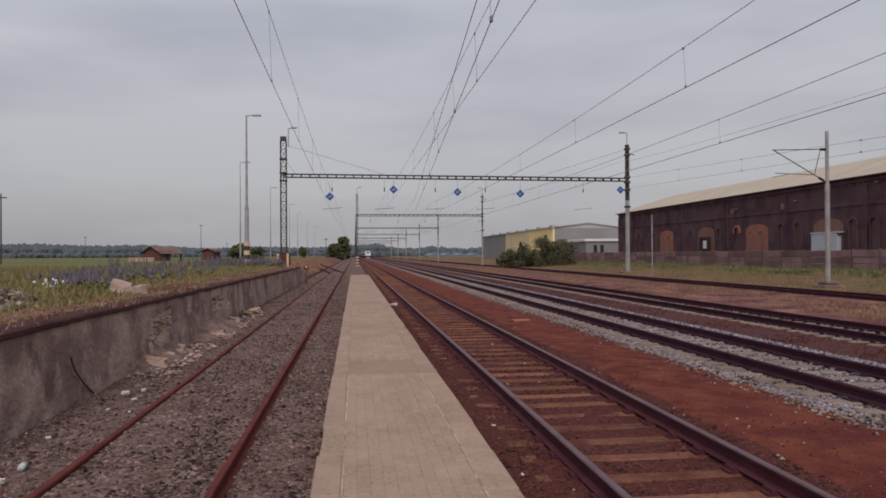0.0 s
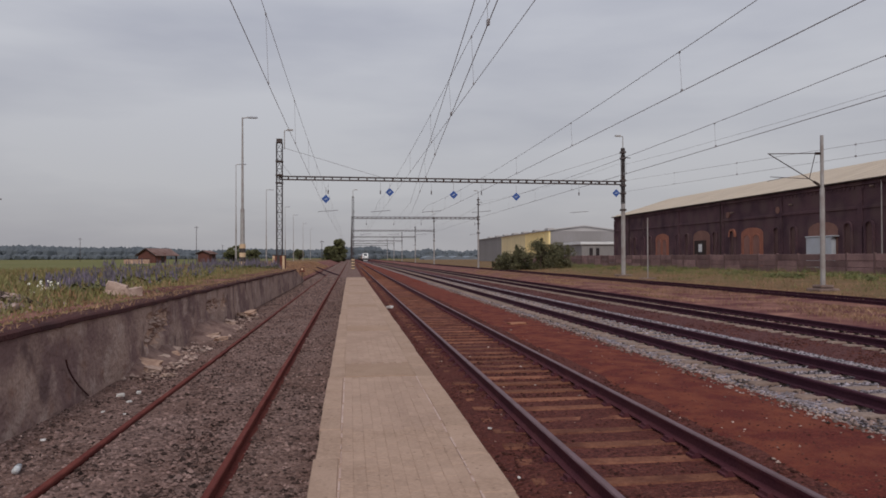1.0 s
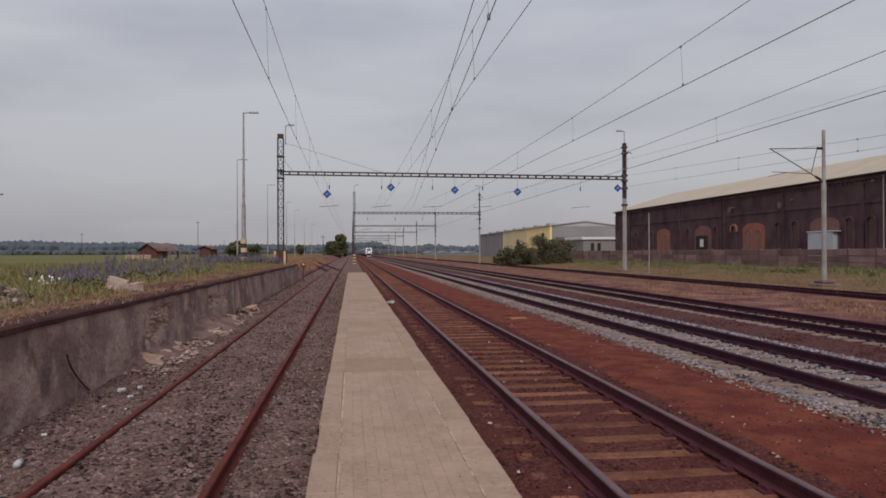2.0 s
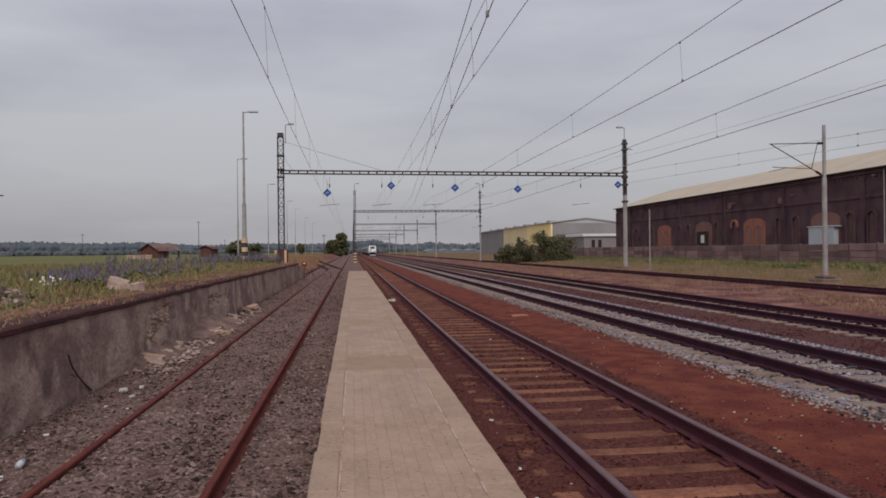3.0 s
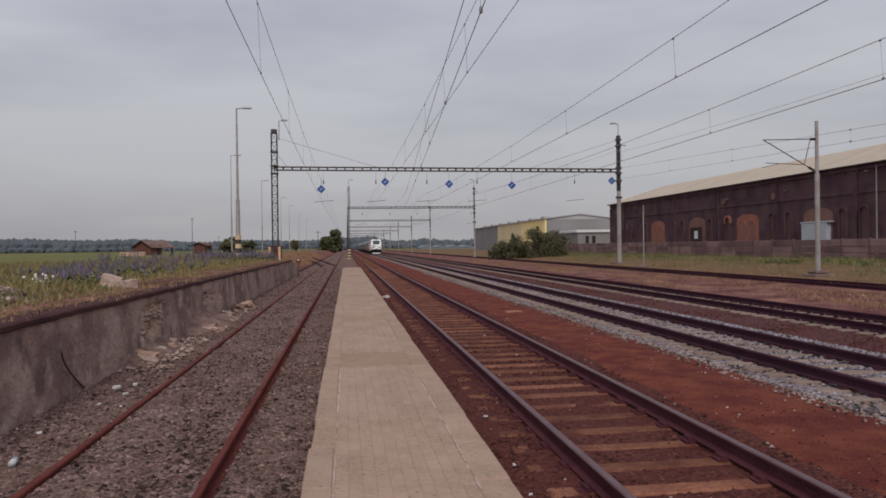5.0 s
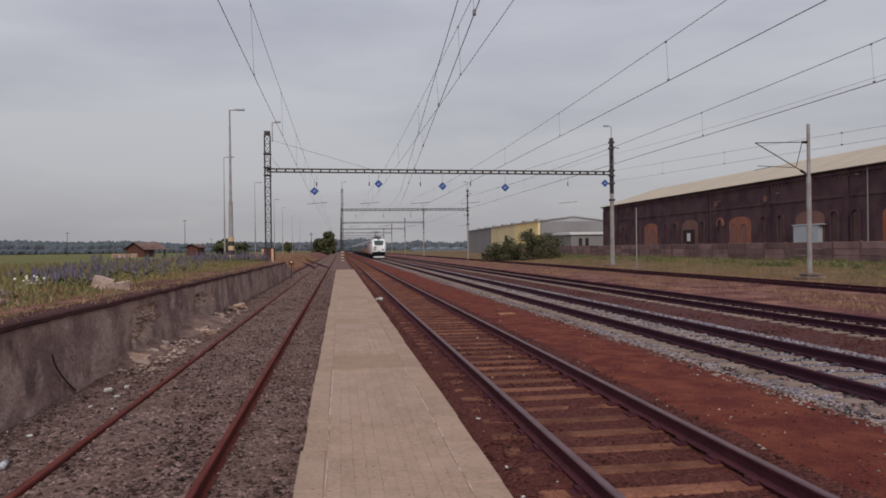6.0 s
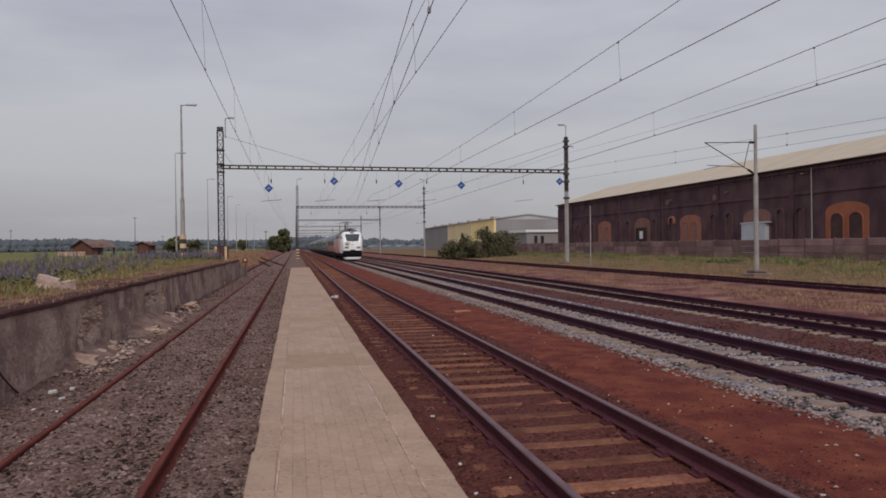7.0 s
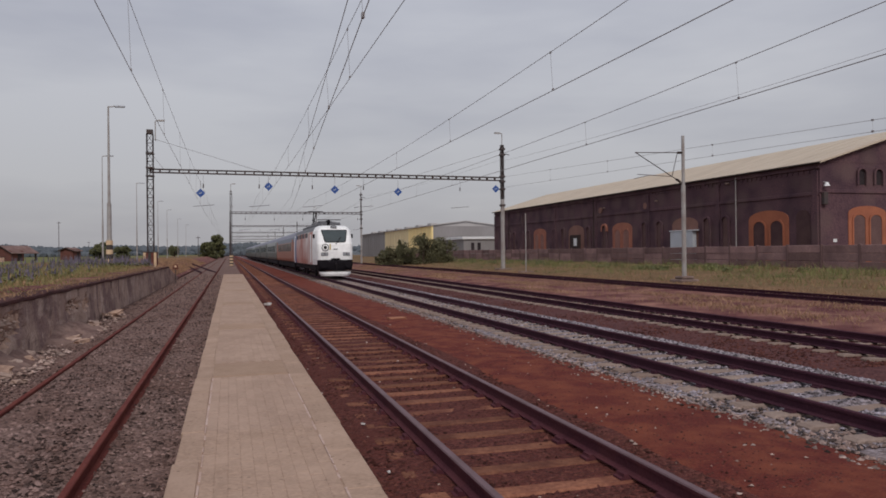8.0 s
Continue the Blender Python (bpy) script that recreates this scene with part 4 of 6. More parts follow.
def diamond(x, y, z, size=0.44, on_mast=False):
    s = thing("diamond_sign", pose(x, y, z), "blue enamel diamond sign with a white mark", "sign", "diamond signs over the tracks")
    bm = bmesh.new()
    h = size * 0.707
    pts = [(0, -h), (h, 0), (0, h), (-h, 0)]
    rows = [[bm.verts.new((px, d, pz)) for px, pz in pts] for d in (-0.012, 0.012)]
    for i in range(4):
        bm.faces.new((rows[0][i], rows[0][(i + 1) % 4], rows[1][(i + 1) % 4], rows[1][i]))
    bm.faces.new(rows[0])
    bm.faces.new(rows[1][::-1])
    bmesh.ops.recalc_face_normals(bm, faces=bm.faces[:])
    part("plate", bm, SIGN_BLUE, s)
    q = size * 0.14
    bm = bmesh.new()
    for cx, cz in ((-q * 0.9, -q * 0.5), (q * 0.9, q * 0.5)):
        add_box(bm, cx - q * 0.55, cx + q * 0.55, -0.02, -0.013, cz - q * 0.75, cz + q * 0.75)
    add_box(bm, -q * 0.5, q * 0.5, -0.0195, -0.0135, -q * 0.22, q * 0.22)
    part("white_mark", bm, SIGN_PALE, s)
    if on_mast:
        part("bracket", bar((0, 0.03, 0), (0.75, 0.3, 0), 0.03, 6), STEEL_DARK, s)
    else:
        part("hanger", bar((0, 0, h * 0.9), (0, 0, h + 0.55), 0.012, 5), WIRE, s)


for dx, dy, dz in ((-1.72, 53.5, 6.03), (2.86, 53.5, 6.55), (7.54, 53.5, 6.39), (12.23, 53.5, 6.29)):
    diamond(dx, dy, dz)
diamond(25.4, 68.2, 7.93, 0.54, True)


# ---- lamp posts and poles on the ramp side ----
def stripes(parent, x, y, z, r, n=5, h=0.28):
    for i in range(n):
        part("stripe", bar((x, y, z + i * h), (x, y, z + (i + 1) * h - 0.004), r, 10), STRIPE_YELLOW if i % 2 else STRIPE_BLACK, parent)


STRIPE_YELLOW = surface("faded_warning_paint", (0.72, 0.52, 0.34), (0.64, 0.45, 0.28), (0.52, 0.35, 0.22), 20, 2, 0.7, bump=0.1)
STRIPE_BLACK = surface("black_warning_paint", (0.04, 0.032, 0.03), (0.06, 0.045, 0.04), (0.05, 0.04, 0.036), 20, 2, 0.7, bump=0.1)


def lamp_post(x, y, top, arm=1.35, striped=False, z0=0.8):
    p = thing("lamp_post", None, "tall grey steel lamp post with a short arm" + (", striped foot" if striped else ""), "lamp post", "lamp posts beside the ramp")
    mid = z0 + (top - z0) * 0.40
    k = 1.0 if y < 80 else 0.55
    part("lower_pole", bar((x, y, z0 - 0.1), (x, y, mid), 0.2 * k, 12, 0.16 * k), STEEL_GREY, p)
    part("upper_pole", bar((x, y, mid), (x, y, top), 0.11 * k, 10, 0.06 * k), STEEL_GREY, p)
    part("arm", bar((x, y, top - 0.06), (x + arm * 0.4, y, top), 0.045, 6), STEEL_GREY, p)
    bm = box(x + arm * 0.35, x + arm, y - 0.16, y + 0.16, top - 0.06, top + 0.1, 0.04)
    part("lamp_head", bm, PANEL_GREY, p)
    if striped:
        stripes(p, x, y, z0, 0.25, 6, 0.36)


lamp_post(-8.75, 62, 13.35, 1.2, True)
lamp_post(-13.75, 92, 13.2, 1.2)
for px, py in ((-13.9, 126), (-14.4, 168), (-15, 200), (-15.6, 250), (-15.8, 300)):
    lamp_post(px, py, 13.2, 1.2)


def far_pole(x, y, top):
    p = thing("utility_pole", None, "distant dark utility pole with a cross arm", "pole", "distant poles")
    part("pole", bar((x, y, 0.0), (x, y, top), 0.12, 8, 0.08), STEEL_DARK, p)
    part("cross_arm", box(x - 0.7, x + 0.7, y - 0.06, y + 0.06, top - 0.6, top - 0.45), STEEL_DARK, p)


for px, py, pt in ((-55, 275, 13.3), (-106.9, 310, 10.0), (-44.7, 100, 9.9), (-9.4, 250, 7.6), (-70, 420, 9.0)):
    far_pole(px, py, pt)


def mast_foot():
    b = thing("mast_foot", None, "rust-red boxed foot of the lattice mast with pale corners", "mast foot")
    part("block", box(-6.95, -5.85, 67.85, 69.15, 0.2, 2.0, 0.04), FOOT_RED, b)
    for x in (-6.93, -6.07):
        part("corner_plate", box(x, x + 0.2, 67.72, 67.845, 0.75, 1.98, 0.02), STRIPE_YELLOW, b)
    part("dark_stripe", box(-6.55, -6.3, 67.72, 67.845, 0.75, 1.98, 0.02), STRIPE_BLACK, b)
    part("cap", box(-7.0, -5.8, 67.8, 69.2, 2.003, 2.08, 0.02), STEEL_DARK, b)


FOOT_RED = surface("rust_red_foot_paint", (0.20, 0.075, 0.055), (0.16, 0.06, 0.045), (0.11, 0.05, 0.04), 10, 1.5, 0.85, bump=0.2)
BRICK_RED = surface("red_hut_brick", (0.155, 0.070, 0.055), (0.125, 0.057, 0.046), (0.10, 0.053, 0.046), 14, 1.2, 0.9, bump=0.3)
mast_foot()
mf = thing("marker_post", None, "striped marker at the foot of a distant gantry mast", "marker post")
stripes(mf, 0.5, 127.6, -0.4, 0.3, 9, 0.24)


# ---- huts in the field ----
def hut(x, y, turn, width, length, z0, eave, ridge, closed, label):
    h = thing("brick_hut", pose(x, y, 0, 0, 0, turn), label, "hut", "small huts in the field")
    w, room = width / 2, length * closed
    part("wall", box(-w, w, 0, room, z0, eave), BRICK_RED, h)
    for y0 in (0, room - 0.3):
        part("gable", sweep([(-w, eave), (0, ridge), (w, eave)], [y0, y0 + 0.3]), BRICK_RED, h)
    part("roof", sweep([(-w - 0.35, eave - 0.25), (0, ridge + 0.14), (w + 0.35, eave - 0.25), (w + 0.35, eave - 0.38), (0, ridge), (-w - 0.35, eave - 0.38)], [-0.4, length + 0.4]), TILE_PALE, h)
    for s in (-1, 1):
        part("bargeboard", sweep([(s * (w + 0.36), eave - 0.4), (s * (w + 0.36), eave - 0.2), (0, ridge + 0.18), (0, ridge - 0.02)], [-0.46, -0.405]), DARK_TIMBER, h)
        if closed < 1:
            part("porch_post", box(s * w - 0.13, s * w + 0.13, length - 0.26, length, z0, eave - 0.3, 0.02), DARK_TIMBER, h)
    part("door", box(w + 0.02, w + 0.06, room * 0.5, room * 0.5 + 0.9, z0, z0 + 1.8), DARK_TIMBER, h)


TILE_PALE = surface("weathered_grey_tile", (0.20, 0.135, 0.115), (0.16, 0.105, 0.092), (0.26, 0.19, 0.165), 14, 0.9, 0.85, bump=0.4)
hut(-39.4, 150, -28, 4.3, 6.0, 0.6, 2.6, 3.6, 0.5, "small red brick hut, grey tiled roof over an open porch")
hut(-32.9, 172, -24, 2.9, 2.6, 0.6, 3.05, 3.35, 1.0, "tiny red brick hut with a low roof among the weeds")
wl1 = thing("low_wall", None, "low pale masonry wall beside the brick hut", "wall")
part("wall_block", box(-40.2, -35.8, 138, 138.4, 0.5, 1.6, 0.05), RUBBLE, wl1)
part("wall_coping", box(-40.3, -35.7, 137.95, 138.45, 1.603, 1.7, 0.03), DARK_TIMBER, wl1)


# ---- modern halls beyond the warehouse ----
def build_halls():
    h = thing("industrial_hall", None, "grey and yellow sheet-clad industrial hall with a low roof", "building")
    part("wall", box(45, 45.4, 217, 256, 0, 7.85), HALL_GREY, h)
    part("yellow_wall", box(45, 45.4, 164, 186.98, 0, 7.85), HALL_YELLOW, h, "bright yellow cladding")
    part("beige_wall", box(45, 45.4, 187, 216.98, 0, 7.85), HALL_BEIGE, h, "dull beige-yellow cladding")
    part("end_wall", box(45.41, 61.5, 164, 164.4, 0, 7.7), HALL_GREY, h)
    part("gable", sweep([(45.41, 7.7), (53.3, 8.75), (61.5, 7.7)], [164.0, 164.4]), HALL_ROOF, h)
    part("roof", sweep([(44.7, 7.75), (53.3, 8.8), (61.9, 7.7), (61.9, 7.9), (53.3, 9.02), (44.7, 7.98)], [163.6, 256.4]), HALL_ROOF, h)
    for i in range(7):
        y = 172 + i * 12.5
        part("roof_vent", box(47.0, 48.6, y, y + 3.2, 8.0, 8.75, 0.1), HALL_ROOF, h)
    for i in range(26):
        y = 165 + i * 3.5
        part("cladding_rib", box(44.93, 45.0, y, y + 0.12, 0.3, 7.75), HALL_GREY if y > 216 else (HALL_BEIGE if y > 186 else HALL_YELLOW), h)
    a = thing("low_annexe", None, "low grey flat-roofed annexe with a white roof edge", "building")
    part("wall", box(47, 66, 146, 163, 0, 4.3), HALL_GREY, a)
    part("roof_edge", box(46.6, 66.2, 145.6, 163.2, 4.303, 4.85, 0.05), SIGN_WHITE, a)
    for x in (48.6, 50.0):
        part("window", box(x, x + 0.7, 145.93, 146.02, 2.0, 3.6), DARK_GLASS, a)


HALL_GREY = surface("grey_hall_cladding", (0.265, 0.248, 0.252), (0.235, 0.22, 0.222), (0.205, 0.188, 0.188), 3, 0.15, 0.7, bump=0.05, stretch=(1, 1, 0.2))
HALL_YELLOW = surface("yellow_hall_cladding", (0.95, 0.75, 0.36), (0.92, 0.72, 0.34), (0.86, 0.66, 0.32), 3, 0.15, 0.7, bump=0.05, stretch=(1, 1, 0.2))
HALL_BEIGE = surface("beige_hall_cladding", (0.76, 0.63, 0.38), (0.72, 0.59, 0.355), (0.66, 0.53, 0.32), 3, 0.15, 0.7, bump=0.05, stretch=(1, 1, 0.2))
HALL_ROOF = surface("grey_hall_roof", (0.42, 0.40, 0.40), (0.38, 0.36, 0.36), (0.33, 0.31, 0.31), 3, 0.2, 0.7, bump=0.05)
build_halls()


# ---- turnout at the end of the siding ----
def siding_turnout():
    t = thing("siding_turnout", None, "rusty turnout where another siding joins", "railway switch")
    ys = [86 + 3 * i for i in range(15)]
    for s in (-1, 1):
        pr = [(AX + s * 0.7525 + px, -0.19 + pz) for px, pz in rail_profile()]
        part("rail", sweep(pr, ys, lambda y: (-0.11 * (y - 86), 0.012 * (y - 86))), RAIL_DARK, t)
    b = thing("dwarf_signal", None, "small rusty dwarf signal at the end of the ramp", "signal")
    part("post", bar((-3.72, 58.5, -0.45), (-3.72, 58.5, 0.72), 0.035, 8), STEEL_DARK, b)
    bm = bar((-3.72, 58.42, 0.92), (-3.72, 58.62, 0.92), 0.17, 14)
    add_box(bm, -3.93, -3.51, 58.46, 58.6, 0.70, 0.82)
    part("lamp_box", bm, FOOT_RED, b)
    part("lens", bar((-3.72, 58.40, 0.92), (-3.72, 58.42, 0.92), 0.09, 12), STRIPE_YELLOW, b)


siding_turnout()
# ---- loose stone, litter and rubble ----
STONE_GREY = surface("loose_grey_stone", (0.146, 0.104, 0.09), (0.225, 0.166, 0.144), (0.098, 0.061, 0.05), 30, 2, 0.95, bump=0.3, vary=0.85, island=True)
STONE_BLUE = surface("fresh_ballast_stone", (0.17, 0.163, 0.18), (0.275, 0.265, 0.288), (0.18, 0.147, 0.13), 30, 2, 0.9, bump=0.3, vary=0.9, island=True)
STONE_TAN = surface("dusty_tan_stone", (0.185, 0.148, 0.128), (0.29, 0.242, 0.21), (0.125, 0.078, 0.062), 30, 2, 0.95, bump=0.3, vary=0.85, island=True)
STONE_RUST = surface("rusty_ballast_stone", (0.067, 0.027, 0.024), (0.097, 0.042, 0.034), (0.122, 0.048, 0.035), 30, 2, 0.95, bump=0.3, vary=0.55, island=True)
STONE_PALE = surface("pale_pebbles", (0.34, 0.265, 0.215), (0.46, 0.38, 0.33), (0.24, 0.165, 0.125), 30, 2, 0.9, bump=0.2, vary=0.4, island=True)


def near_density(rng, k, x0, x1, y0, y1, power=1.7):
    """Spots that thin out with distance along the track."""
    u = rng.random(k)
    y = y0 + (y1 - y0) * u ** power
    x = x0 + (x1 - x0) * rng.random(k)
    return x, y


def scatter_stones():
    rng = np.random.default_rng(11)
    x, y = near_density(rng, 44000, -4.18, -0.30, 4.2, 78, 2.1)
    keep = (np.abs(x - (AX - 0.7525)) > 0.05) & (np.abs(x - (AX + 0.7525)) > 0.05)
    x, y = x[keep], y[keep]
    z = np.interp(x, [a for a, _ in SIDING_BED], [b for _, b in SIDING_BED])
    rocks("gravel_siding", np.stack([x, y, z + 0.004], 1), 0.013 + 0.027 * rng.random(len(x)) ** 1.8 + np.clip((y - 30) * 0.0006, 0, 0.03), STONE_GREY, None, "loose grey-brown gravel on the siding", "gravel", seed=1)
    # fresh ballast round the relaid track
    x, y = near_density(rng, 34000, 5.92, 9.7, 6.0, 70, 1.5)
    keep = (np.abs(x - (CX - 0.7525)) > 0.06) & (np.abs(x - (CX + 0.7525)) > 0.06)
    on_sleeper = (np.abs(((y - 3.25 + 0.3) % 0.6) - 0.3) < 0.12) & (np.abs(x - CX) < 1.2)
    keep &= ~(on_sleeper & (rng.random(len(x)) < 0.97))
    x, y = x[keep], y[keep]
    z = np.interp(x, [5.75, 5.98, 6.25, 6.8, 7.55, 8.3, 8.9, 9.3, 9.8], [-0.28, -0.23, -0.222, -0.212, -0.215, -0.20, -0.175, -0.19, -0.27])
    size = 0.018 + 0.026 * rng.random(len(x))
    dusty = (x < 6.7 + 0.35 * rng.random(len(x))) & (rng.random(len(x)) < 0.68)
    for sel, m, lab in ((~dusty, STONE_BLUE, "fresh blue-grey ballast stones"), (dusty, STONE_TAN, "dusty tan ballast stones beside the iron dust")):
        rocks("gravel_relaid", np.stack([x, y, z + 0.008], 1)[sel], size[sel], m, None, lab, "gravel", seed=2)
    # stones strayed over the edge of the dust
    y = 5 + 50 * rng.random(2600) ** 1.3
    x = 6.1 - 0.45 * rng.random(2600) ** 2.2
    z = np.interp(x, [4.8, 5.4, 5.9, 6.1, 6.3], [-0.13, -0.15, -0.19, -0.22, -0.222])
    rocks("gravel_strayed", np.stack([x, y, z + 0.006], 1), 0.012 + 0.026 * rng.random(len(x)) ** 1.5, STONE_TAN, None, "stray dusty stones at the edge of the dust", "gravel", seed=7)
    # dark ballast round the main track and the third track
    x, y = near_density(rng, 15000, 1.16, 4.1, 4.2, 34, 1.6)
    keep = (np.abs(x - (BX - 0.7525)) > 0.07) & (np.abs(x - (BX + 0.7525)) > 0.07)
    on_sleeper = (np.abs(((y - 3.22 + 0.3205) % 0.641) - 0.3205) < 0.13) & (np.abs(x - BX) < 0.8)
    keep &= ~(on_sleeper & (rng.random(len(x)) < 0.93))
    x, y = x[keep], y[keep]
    z = np.interp(x, [1.0, 1.35, 1.6, 1.9, 2.13, 2.8, 3.47, 3.85, 4.15], [-0.32, -0.215, -0.176, -0.172, -0.200, -0.203, -0.195, -0.155, -0.15])
    rocks("gravel_main", np.stack([x, y, z], 1), 0.012 + 0.02 * rng.random(len(x)), STONE_RUST, None, "rust-dusted ballast stones between the rails", "gravel", seed=3)
    x, y = near_density(rng, 14000, 9.7, 15.0, 10, 60, 1.5)
    z = np.interp(x, [9.5, 10.2, 11, 12.3, 13.6, 14.4, 15.2], [-0.26, -0.215, -0.21, -0.215, -0.21, -0.24, -0.3])
    rocks("gravel_third", np.stack([x, y, z], 1), 0.016 + 0.024 * rng.random(len(x)), STONE_RUST, None, "dark brown ballast stones of the third track", "gravel", seed=4)
    x, y = near_density(rng, 3200, 3.9, 6.1, 5, 40, 1.6)
    z = np.interp(x, [3.9, 4.15, 4.8, 5.4, 5.9, 6.1], [-0.16, -0.145, -0.13, -0.15, -0.19, -0.225])
    rocks("clods_dust", np.stack([x, y, z], 1), 0.006 + 0.014 * rng.random(len(x)) ** 2, STONE_RUST, None, "small clods in the red dust", "gravel", seed=5)
    parts = []
    for k, x0, x1, y0, y1, zz in ((110, 3.9, 5.9, 5, 25, -0.135), (24, 1.2, 2.0, 5, 20, -0.17), (240, -4.1, -0.4, 5, 26, -0.345), (16, 2.2, 3.4, 5, 20, -0.19)):
        x, y = near_density(rng, k, x0, x1, y0, y1, 1.5)
        parts.append(np.stack([x, y, np.full(k, zz)], 1))
    sp = np.concatenate(parts)
    rocks("pale_pebbles", sp, 0.009 + 0.02 * rng.random(len(sp)) ** 2, STONE_PALE, None, "scattered pale pebbles", "gravel", seed=6)


scatter_stones()


def lump(name, x, y, z, sx, sy, sz, material, label, category, rz=0.0, rx=0.0, ry=0.0, seed=1, rough=0.18, group=""):
    """A broken block: a subdivided box with knocked corners."""
    bm = bmesh.new()
    bmesh.ops.create_cube(bm, size=1.0)
    bmesh.ops.subdivide_edges(bm, edges=bm.edges[:], cuts=2, use_grid_fill=True)
    rng = random.Random(seed)
    for v in bm.verts:
        v.co *= 1 - 0.22 * max(0, v.co.length - 0.62)
        v.co += Vector((rng.uniform(-1, 1), rng.uniform(-1, 1), rng.uniform(-1, 1))) * rough * 0.35
        v.co = Vector((v.co.x * sx, v.co.y * sy, v.co.z * sz))
    ob = part(name, bm, material)
    ob.matrix_basis = pose(x, y, z, rx, ry, rz)
    return tagged(ob, label, category, group)


lump("concrete_block", -5.97, 19.9, 1.03, 0.5, 0.34, 0.32, RUBBLE_PALE := surface("pale_broken_concrete", (0.60, 0.49, 0.40), (0.47, 0.37, 0.30), (0.31, 0.225, 0.175), 16, 2.5, 0.95, bump=0.5), "broken pale concrete block lying in the weeds", "rubble", 8, 0, 17, 3)
lump("concrete_block", -5.46, 19.6, 0.95, 0.34, 0.3, 0.26, RUBBLE_PALE, "smaller broken concrete block lying in the weeds", "rubble", 40, 0, -6, 4)
# rubble below the broken wall
rubble_spots = ((-3.95, 15.5, 0.75, 0.5, 0.12), (-3.75, 15.0, 0.45, 0.35, 0.09), (-4.0, 16.5, 0.5, 0.45, 0.14), (-3.85, 17.2, 0.4, 0.3, 0.1), (-4.02, 18.0, 0.35, 0.3, 0.1),
                (-3.75, 20.9, 0.9, 0.6, 0.1), (-3.35, 20.4, 0.5, 0.35, 0.08), (-4.0, 22.2, 0.5, 0.7, 0.2), (-3.7, 28.2, 0.9, 0.8, 0.1), (-3.65, 28.1, 0.8, 0.6, 0.09), (-3.9, 25.4, 0.5, 0.5, 0.12), (-3.3, 14.35, 0.34, 0.24, 0.06))
for i, (x, y, sx, sy, sz) in enumerate(rubble_spots):
    zz = -0.38 + sz * 0.42 + (0.14 if i == 9 else 0)
    lump("rubble_slab", x - 0.08, y, zz, sx * 0.62, sy * 0.75, sz * 1.15, RUBBLE_PALE if i % 3 else RUBBLE, "broken slab of pale masonry below the wall", "rubble", i * 37, 14 - (i * 7) % 29, 12 - (i * 5) % 25, 20 + i, 0.34, group="rubble below the wall")
rng_r = np.random.default_rng(31)
rp = np.concatenate([np.stack([-4.1 + 0.75 * rng_r.random(k), y0 + (y1 - y0) * rng_r.random(k), np.full(k, -0.37)], 1) for k, y0, y1 in ((160, 14, 19), (120, 19.5, 24), (70, 24, 30))])
sp = np.concatenate([np.stack([WALL_X - 0.20 + 0.10 * rng_r.random(k), yc + ry * rng_r.normal(0, 0.5, k), zc + rz * rng_r.normal(0, 0.55, k)], 1) for k, yc, zc, ry, rz in ((90, 17.0, 0.38, 0.8, 0.2), (50, 23.5, 0.36, 0.8, 0.12), (24, 16.5, 0.1, 0.5, 0.1))])
rocks("broken_masonry", sp, 0.03 + 0.09 * rng_r.random(len(sp)) ** 1.5, RUBBLE_PALE, None, "broken pale masonry showing in the wall's holes", "rubble", seed=12)
rocks("wall_debris", rp, 0.02 + 0.06 * rng_r.random(len(rp)) ** 2, STONE_PALE, None, "crumbs of broken masonry below the wall", "rubble", seed=9)
hx = rng_r.normal(0, 1, (760, 2))
hp = np.stack([-7.35 + 0.6 * hx[:, 0] - 0.45 * hx[:, 1], 16.0 + 1.5 * hx[:, 1], 0.86 + 0.3 * np.exp(-(hx ** 2).sum(1) / 1.6)], 1)
rocks("stone_heap", hp, 0.035 + 0.075 * rng_r.random(len(hp)) ** 2, STONE_TAN, None, "grey heap of stones on the ramp", "rubble", seed=10)
DEBRIS = surface("grey_brown_rubble_earth", (0.215, 0.148, 0.124), (0.14, 0.094, 0.082), (0.32, 0.235, 0.19), 11, 2.4, 0.95, bump=0.7)


def debris_mound(yc, half, reach, height, seed):
    """Earth and crumbs slumped against the foot of the wall."""
    bm = bmesh.new()
    grid = []
    for i in range(33):
        y = yc + half * (i / 16 - 1)
        row = []
        for j in range(13):
            v = j / 12
            x = WALL_X - 0.12 + (reach + 0.12) * v
            k = max(0.0, 1 - ((y - yc) / half) ** 2)
            z = -0.47 + (height + 0.07) * k * (1 - v) ** 1.15 + 0.11 * k * noise.noise((y * 2.1, x * 3.0, seed)) + 0.05 * k * noise.noise((y * 7, x * 7, seed))
            row.append(bm.verts.new((x, y, z)))
        grid.append(row)
    for a, b in zip(grid, grid[1:]):
        for j in range(12):
            bm.faces.new((a[j], a[j + 1], b[j + 1], b[j]))
    bmesh.ops.recalc_face_normals(bm, faces=bm.faces[:])
    tagged(part("debris_mound", bm, DEBRIS), "grey-brown mound of rubble slumped against the wall", "rubble", "mounds below the wall")


debris_mound(22.4, 2.9, 1.0, 0.46, 1)
debris_mound(16.6, 2.3, 0.62, 0.34, 2)

